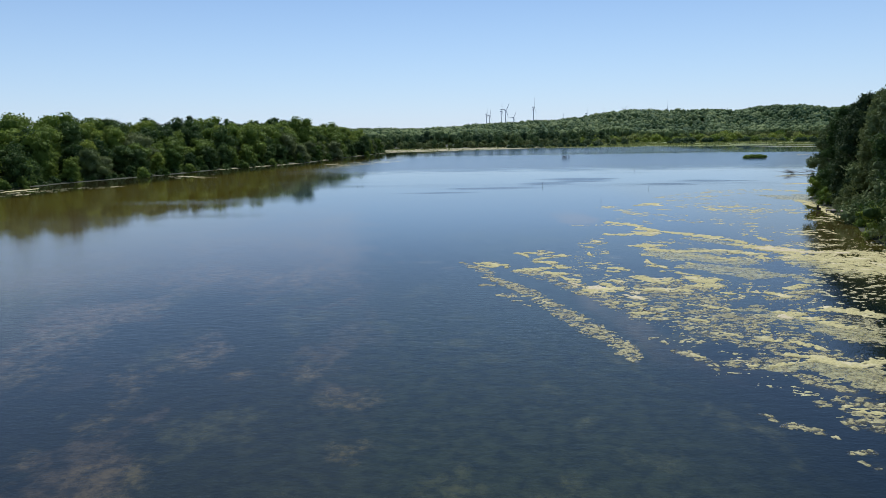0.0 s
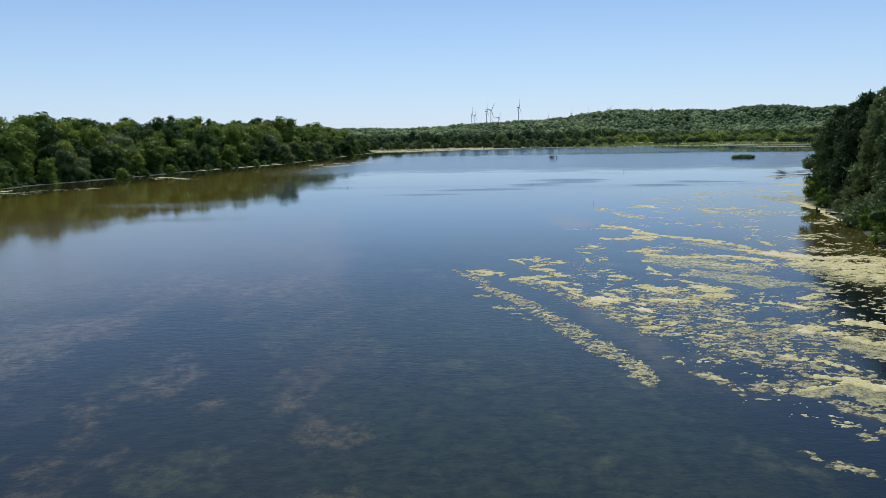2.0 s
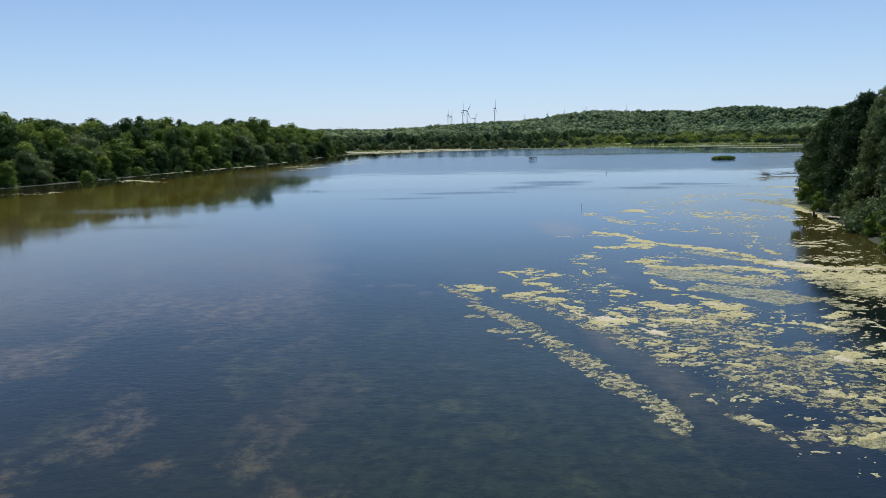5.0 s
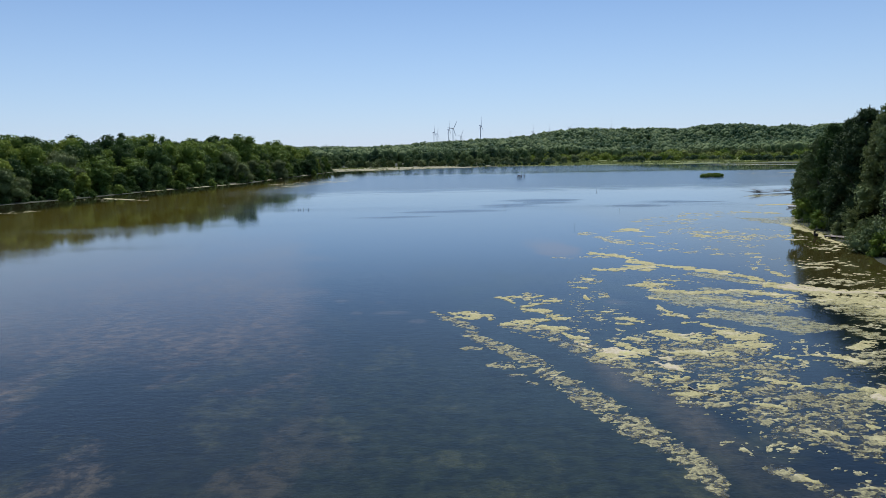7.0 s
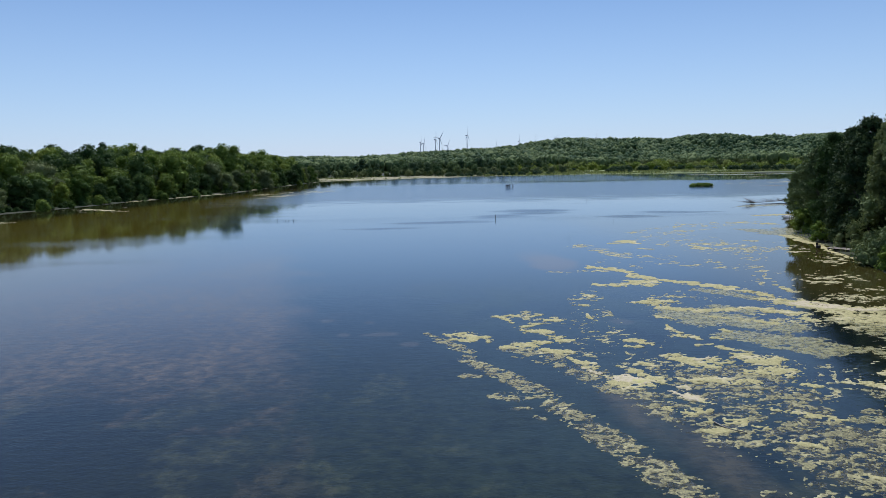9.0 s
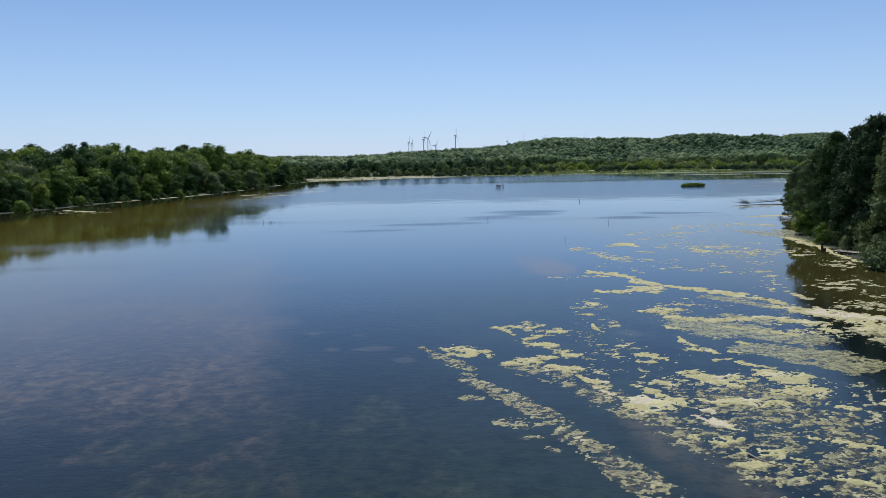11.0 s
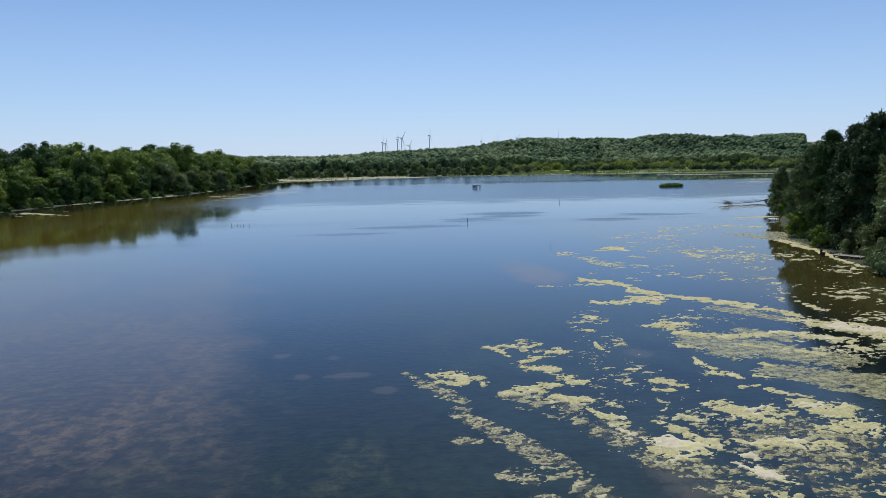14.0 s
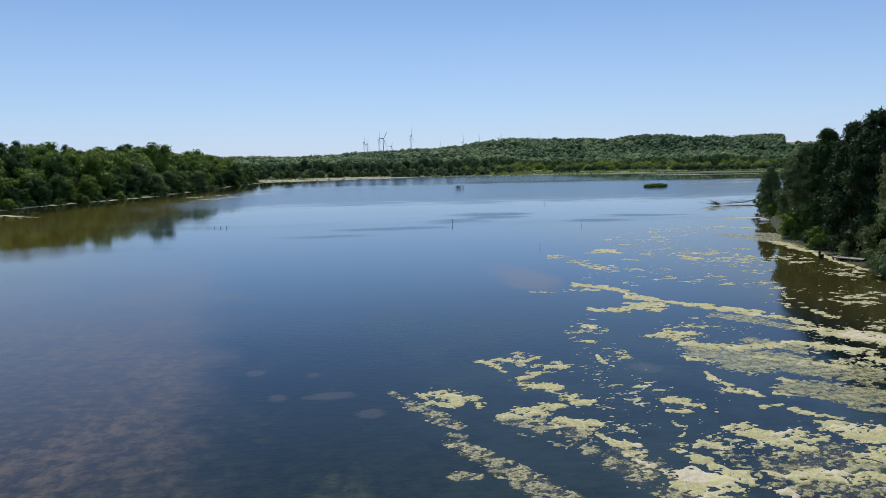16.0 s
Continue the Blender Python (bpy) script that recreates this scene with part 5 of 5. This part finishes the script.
streak("crust", (14.5, 73.7, 0.58), (15.5, 73.4, 1), (16.5, 72.5, 0.98))
streak("mat", (14.4, 72.4, 0.66), (15.5, 71.8, 1.2), (16.6, 71.7, 0.72))
streak("crust", (13.4, 76.1, 0.29), (14.0, 74.7, 0.36))
streak("mat", (9.8, 95.5, 0.39), (10.5, 94.5, 0.36), (11.1, 91.8, 0.23))
streak("mat", (11.3, 95.6, 0.49), (11.9, 95.3, 0.49))
streak("mat", (13.2, 94.7, 0.41), (14.7, 95.7, 0.35))
streak("mat", (11.7, 90.2, 0.4), (13.2, 91.6, 0.47))
streak("mat", (11.6, 89.2, 0.78), (12.7, 88.7, 0.94), (13.7, 88.1, 0.53))
streak("mat", (13.0, 86.6, 0.47), (13.8, 86.0, 0.94))
streak("mat", (13.5, 84.6, 0.35), (14.9, 84.8, 0.39))
streak("mat", (14.5, 92.9, 0.5), (15.7, 92.6, 0.45))
streak("mat", (19.3, 95.4, 0.23), (18.9, 93.4, 0.29), (19.2, 91.8, 0.28))
streak("mat", (22.0, 106.1, 0.45), (22.5, 104.3, 0.44))
streak("mat", (19.6, 99.8, 0.58), (20.3, 99.2, 0.61))
streak("fleck", (22.1, 109.4, 0.85), (22.5, 104.3, 1.1), (20.3, 99.4, 0.96), (19.4, 93.3, 1))
streak("fleck", (17.5, 93.8, 0.77), (18.1, 89.8, 1.2), (19.3, 87.5, 1.7))
streak("mat", (17.6, 87.6, 0.39), (18.0, 87.5, 0.39))
streak("mat", (18.9, 86.8, 0.31), (19.9, 87.1, 0.29))
streak("fleck", (16.4, 85.6, 0.49), (14.7, 79.8, 0.38))
streak("fleck", (16.2, 78.6, 0.64), (19.6, 79.7, 0.51), (24.0, 84.0, 0.51))
streak("fleck", (20.1, 76.9, 0.87), (20.9, 75.1, 0.98))
streak("lace", (2.3, 89.3, 0.26), (3.0, 87.1, 0.61), (4.2, 84.9, 0.75), (4.9, 82.9, 0.67), (5.6, 81.9, 0.46))
streak("mat", (4.1, 88.6, 0.47), (5.5, 88.3, 0.97), (6.2, 87.6, 0.59))
streak("mat", (4.6, 86.5, 0.45), (5.8, 85.7, 0.63))
streak("mat", (6.3, 86.7, 0.53), (7.5, 87.0, 0.39), (7.5, 85.3, 0.3))
streak("lace", (4.7, 81.0, 0.37), (5.5, 80.5, 0.4))
streak("fleck", (52.3, 118.1, 2.7), (51.5, 111.2, 5.6), (58.4, 112.9, 3.7))
streak("mat", (46.9, 107.6, 0.77), (46.4, 103.6, 0.74))
streak("mat", (41.5, 99.4, 1.3), (42.4, 97.0, 1.9), (43.6, 95.0, 1.9), (44.2, 93.9, 2.1))
streak("crust", (42.6, 96.5, 0.93), (44.6, 94.4, 1.4))
streak("mat", (37.3, 95.1, 0.84), (38.9, 93.1, 1.3), (40.7, 91.6, 1.2))
streak("fleck", (34.5, 89.9, 2.2), (38.6, 89.0, 2.2))
streak("mat", (34.4, 89.2, 0.52), (35.5, 88.2, 0.48))
streak("mat", (39.4, 89.7, 0.63), (39.7, 88.8, 0.76))
streak("lace", (6.0, 70.6, 0.71), (7.4, 70.1, 0.87))
streak("lace", (6.6, 67.8, 0.44), (7.3, 67.9, 0.33))
streak("lace", (7.6, 66.2, 0.3), (7.9, 65.8, 0.25))
streak("lace", (4.2, 75.5, 0.46), (4.9, 75.3, 0.46))
streak("mat", (16.7, 76.0, 0.4), (17.2, 73.6, 0.77), (18.0, 72.2, 0.71))
streak("mat", (21.5, 78.9, 0.59), (22.2, 77.5, 0.68), (23.1, 76.1, 0.85))
streak("mat", (22.7, 76.8, 0.9), (24.6, 76.5, 1.1))
streak("mat", (27.0, 77.4, 1.3), (28.3, 76.5, 1.3))
streak("mat", (20.5, 72.1, 0.54), (22.5, 72.3, 0.66), (22.9, 71.0, 0.51))
streak("mat", (25.5, 73.4, 0.84), (27.5, 73.4, 1.4), (27.5, 72.3, 0.47))
streak("lace", (19.3, 71.8, 1.2), (21.8, 70.4, 2.3), (24.5, 69.0, 3))
streak("crust", (17.7, 70.1, 0.5), (18.3, 69.1, 0.66), (19.0, 67.3, 0.68))
streak("crust", (18.6, 70.9, 0.5), (19.1, 70.3, 0.46))
streak("mat", (16.2, 66.7, 0.46), (17.2, 65.9, 0.68), (18.8, 66.1, 0.38))
streak("mat", (17.8, 64.1, 0.39), (19.5, 63.9, 0.67))
streak("mat", (17.0, 62.6, 0.47), (17.9, 62.6, 0.42))
streak("mat", (19.6, 63.2, 0.38), (20.6, 62.6, 0.38))
streak("mat", (22.6, 65.6, 0.52), (23.5, 64.7, 0.63))
streak("mat", (27.0, 70.5, 0.45), (28.0, 69.6, 0.41))
streak("lace", (17.7, 67.5, 1.2), (19.4, 65.3, 2), (22.0, 64.9, 2.2), (24.8, 65.6, 1.6))
streak("lace", (17.2, 62.6, 1.2), (18.9, 61.6, 1.3), (22.0, 61.9, 1.4))
streak("lace", (12.7, 50.9, 0.37), (13.1, 50.5, 0.41))
streak("lace", (13.0, 49.6, 0.25), (13.3, 48.9, 0.25))
streak("lace", (16.4, 65.2, 0.9), (18.0, 62.2, 1.7), (19.6, 59.1, 2.1), (21.4, 56.4, 2.5), (23.6, 54.5, 2.6), (24.4, 52.7, 1.9))
streak("lace", (19.9, 66.8, 1.8), (22.7, 63.8, 2.7), (24.6, 60.1, 3), (28.5, 58.6, 3.5))
streak("mat", (20.7, 60.5, 0.35), (22.1, 59.6, 0.47))
streak("mat", (24.2, 64.3, 0.59), (25.7, 63.5, 0.54))
streak("mat", (22.0, 55.9, 0.26), (22.9, 55.2, 0.3))
streak("mat", (24.9, 56.5, 0.28), (26.0, 55.5, 0.37))
streak("film", (26.4, 63.1, 0.65), (28.8, 62.5, 1.1))
streak("mat", (29.3, 62.1, 0.7), (30.5, 61.5, 0.82))
streak("crust", (29.0, 60.5, 0.55), (29.4, 59.6, 0.69))
streak("lace", (17.2, 51.1, 0.58), (17.8, 50.0, 0.55), (18.3, 48.6, 0.43), (18.3, 47.1, 0.25))
streak("mat", (17.8, 50.4, 0.24), (18.2, 49.7, 0.23))
streak("lace", (20.1, 48.1, 0.66), (21.5, 48.5, 1.1))
streak("mat", (20.6, 48.0, 0.21), (21.1, 47.6, 0.32))
streak("mat", (31.4, 70.2, 0.76), (32.3, 69.5, 0.63), (32.7, 67.9, 0.64))
streak("fleck", (31.7, 69.9, 1.4), (33.2, 66.6, 1.7))
streak("fleck", (16.7, 54.4, 0.82), (18.4, 53.4, 1.1), (20.6, 51.6, 1.1))
streak("lace", (4.7, 79.9, 0.5), (6.4, 76.7, 0.75), (8.3, 72.3, 0.9), (9.6, 67.3, 0.9), (10.7, 62.9, 1.0), (11.6, 59.5, 1.1))
streak("lace", (11.6, 59.5, 1.1), (12.3, 56.3, 1.1), (13.1, 53.9, 1.0), (13.5, 52.0, 0.7), (13.6, 49.7, 0.4))
streak("lace", (10.5, 80.8, 1.1), (12.9, 76.2, 1.3), (15.2, 70.0, 1.5), (16.9, 65.7, 1.8), (18.3, 61.4, 2.0))
streak("lace", (18.5, 67.9, 2.2), (20.0, 63.7, 2.5), (21.5, 60.8, 3.3), (23.9, 58.3, 3.5), (26.6, 55.2, 2.6))
streak("film", (262.0, 612.0, 9), (300.0, 600.0, 12), (345.0, 590.0, 9))
streak("fleck", (200.0, 418.0, 5), (238.0, 424.0, 7), (270.0, 470.0, 9))
streak("film", (225.0, 425.0, 4), (252.0, 428.0, 6))



def drift(kind, gx, gy, x0, y0, cell):
    """How deep each point lies inside the drifts of a kind: 1 on the middle line, 0 at the edge, -1 outside."""
    best = np.full(gx.shape, -1.0)
    rows, cols = gx.shape
    for stops in STREAKS[kind]:
        for (ax, ay, aw), (bx, by, bw) in zip(stops, stops[1:]):
            m = max(aw, bw) * 1.5
            i0, i1 = int((min(ax, bx) - m - x0) / cell), int((max(ax, bx) + m - x0) / cell) + 2
            j0, j1 = int((min(ay, by) - m - y0) / cell), int((max(ay, by) + m - y0) / cell) + 2
            i0, j0, i1, j1 = max(i0, 0), max(j0, 0), min(i1, cols), min(j1, rows)
            if i0 >= i1 or j0 >= j1:
                continue
            px, py = gx[j0:j1, i0:i1], gy[j0:j1, i0:i1]
            dx, dy = bx - ax, by - ay
            k = np.clip(((px - ax) * dx + (py - ay) * dy) / (dx * dx + dy * dy + 1e-9), 0, 1)
            v = 1 - np.hypot(px - ax - k * dx, py - ay - k * dy) / np.maximum(aw + (bw - aw) * k, 0.05)
            best[j0:j1, i0:i1] = np.maximum(best[j0:j1, i0:i1], v)
    return best


def contour(value, gx, gy, lift):
    """The region where value > 0 as cells cut along its outline: vertices, faces and the cell of each face."""
    rows, cols = value.shape
    inside = value > 0
    corner = np.stack([inside[:-1, :-1], inside[:-1, 1:], inside[1:, 1:], inside[1:, :-1]], -1)
    count = corner.sum(-1)
    number = -np.ones(value.shape, int)
    number[inside] = np.arange(inside.sum())
    verts = np.stack([gx[inside], gy[inside], lift[inside]], -1).tolist()
    j, i = np.nonzero(count == 4)
    faces = np.stack([number[j, i], number[j, i + 1], number[j + 1, i + 1], number[j + 1, i]], -1).tolist()
    cells = list(zip(j.tolist(), i.tolist()))
    cut = {}

    def crossing(a, b):
        key = (a, b) if a < b else (b, a)
        if key not in cut:
            va, vb = value[a], value[b]
            k = va / (va - vb)
            cut[key] = len(verts)
            verts.append([gx[a] + (gx[b] - gx[a]) * k, gy[a] + (gy[b] - gy[a]) * k, 0.003])
        return cut[key]

    for j, i in zip(*[a.tolist() for a in np.nonzero((count > 0) & (count < 4))]):
        ring = ((j, i), (j, i + 1), (j + 1, i + 1), (j + 1, i))
        face = []
        for a, b in zip(ring, ring[1:] + ring[:1]):
            if inside[a]:
                face.append(int(number[a]))
            if inside[a] != inside[b]:
                face.append(crossing(a, b))
        if len(face) > 2:
            faces.append(face)
            cells.append((j, i))
    return verts, faces, cells


def islands(verts, faces):
    """Groups faces that hang together."""
    root = list(range(len(verts)))

    def find(a):
        while root[a] != a:
            root[a] = root[root[a]]
            a = root[a]
        return a

    for face in faces:
        a = find(face[0])
        for b in face[1:]:
            root[find(b)] = a
    out = {}
    for face in faces:
        out.setdefault(find(face[0]), []).append(face)
    return list(out.values())


def sub_mesh(name, verts, faces, material):
    used = sorted({a for face in faces for a in face})
    number = {a: k for k, a in enumerate(used)}
    return mesh_object(name, [verts[a] for a in used], [tuple(number[a] for a in face) for face in faces], material, True)


def build_algae():
    for zone, (x0, y0, x1, y1, cell) in enumerate(((-4.0, 30.0, 84.0, 104.0, 0.095), (-4.0, 104.0, 150.0, 300.0, 0.28), (-145.0, 190.0, -20.0, 520.0, 0.45), (190.0, 400.0, 380.0, 660.0, 0.9))):
        gx, gy = np.meshgrid(np.arange(x0, x1, cell), np.arange(y0, y1 + cell / 2, cell))
        u, v = gx * 0.94 + gy * 0.34, gy * 0.94 - gx * 0.34
        k = (1.0, 1.6, 2.6, 5.0)[zone]
        coarse, fine, broad = cloud(u / (2.6 * k), v / (1.7 * k), 51, 4, 0.6), cloud(u / (0.75 * k), v / (0.5 * k), 52, 4, 0.75), cloud(u / (6.0 * k), v / (3.5 * k), 53, 3)
        grit = cloud(u / (0.40 * k), v / (0.27 * k), 54, 3, 0.8)
        grit = (grit - grit.mean()) / grit.std()
        coarse, fine, broad = [(a - a.mean()) / a.std() for a in (coarse, fine, broad)]
        for kind, material in (("mat", ALGAE_MAT), ("crust", ALGAE_CRUST), ("lace", ALGAE_LACE), ("under", ALGAE_UNDER), ("film", ALGAE_FILM), ("fleck", ALGAE_FLECK)):
            f = drift("lace" if kind == "under" else kind, gx, gy, x0, y0, cell)
            if kind == "fleck" and zone == 0:
                f = np.maximum(f, np.clip(drift("mat", gx, gy, x0, y0, cell) + 0.5, -1, 0.3))
            if kind == "mat":
                value = 1.5 * np.minimum(f, 0.55) - 0.34 + 0.17 * coarse + 0.33 * fine + 0.36 * grit
            elif kind == "crust":
                value = 1.2 * np.minimum(f, 0.7) - 0.36 + 0.26 * coarse + 0.32 * fine + 0.1 * grit
            elif kind == "lace":
                value = 1.1 * np.minimum(f, 0.45) - 0.63 + 0.18 * coarse + 0.28 * fine + 0.62 * grit + 0.14 * broad
            elif kind == "under":
                value = 1.1 * np.minimum(f, 0.5) - 0.22 + 0.22 * broad + 0.24 * coarse + 0.30 * fine + 0.2 * grit
            elif kind == "film":
                value = 1.4 * np.minimum(f, 0.6) - 0.12 + 0.14 * broad + 0.18 * coarse + 0.22 * fine + 0.16 * grit
            else:
                value = 0.4 * np.minimum(f, 0.4) + 0.34 * coarse + 0.40 * fine + 0.30 * grit - 0.74
            value = np.where(f > -0.34, value, -1.0)
            thick = {"mat": 0.035, "crust": 0.05, "lace": 0.02, "film": 0.004, "under": 0.002, "fleck": 0.02}[kind]
            base = {"mat": 0.010, "crust": 0.022, "lace": 0.007, "film": 0.004, "under": 0.003, "fleck": 0.007}[kind]
            lift = base + thick * np.clip(value * 1.5, 0, 1) * np.clip(1 + 0.5 * fine, 0.2, 2.0)
            verts, faces, _ = contour(value, gx, gy, lift)
            if not faces:
                continue
            name, label = {"mat": ("algae_mat", "pale yellow-green mat of floating algae"), "crust": ("algae_crust", "dry whitish-pink crust on an algae mat"),
                           "film": ("algae_film", "thin olive film of algae on the water"), "under": ("sunken_algae", "grey-brown algae hanging just under the surface"),
                           "lace": ("algae_lace", "lacy yellow-green filament algae on the water"), "fleck": ("algae_flecks", "scattered pale flecks of floating algae")}[kind]
            big, rest = [], faces
            if kind in ("mat", "crust", "film", "under"):
                groups = sorted(islands(verts, faces), key=len, reverse=True)
                big = [g for g in groups if len(g) * cell * cell > 1.2][:70]
                rest = [face for g in groups[len(big):] for face in g]
            for g in big:
                tagged(sub_mesh(name, verts, g, material), label, "algae", "floating algae mats")
            if rest:
                scraps = "small scraps of pale green floating algae" if big else label
                tagged(sub_mesh("algae_scraps" if big else name, verts, rest, material), scraps, "algae", kind="stuff")


build_algae()
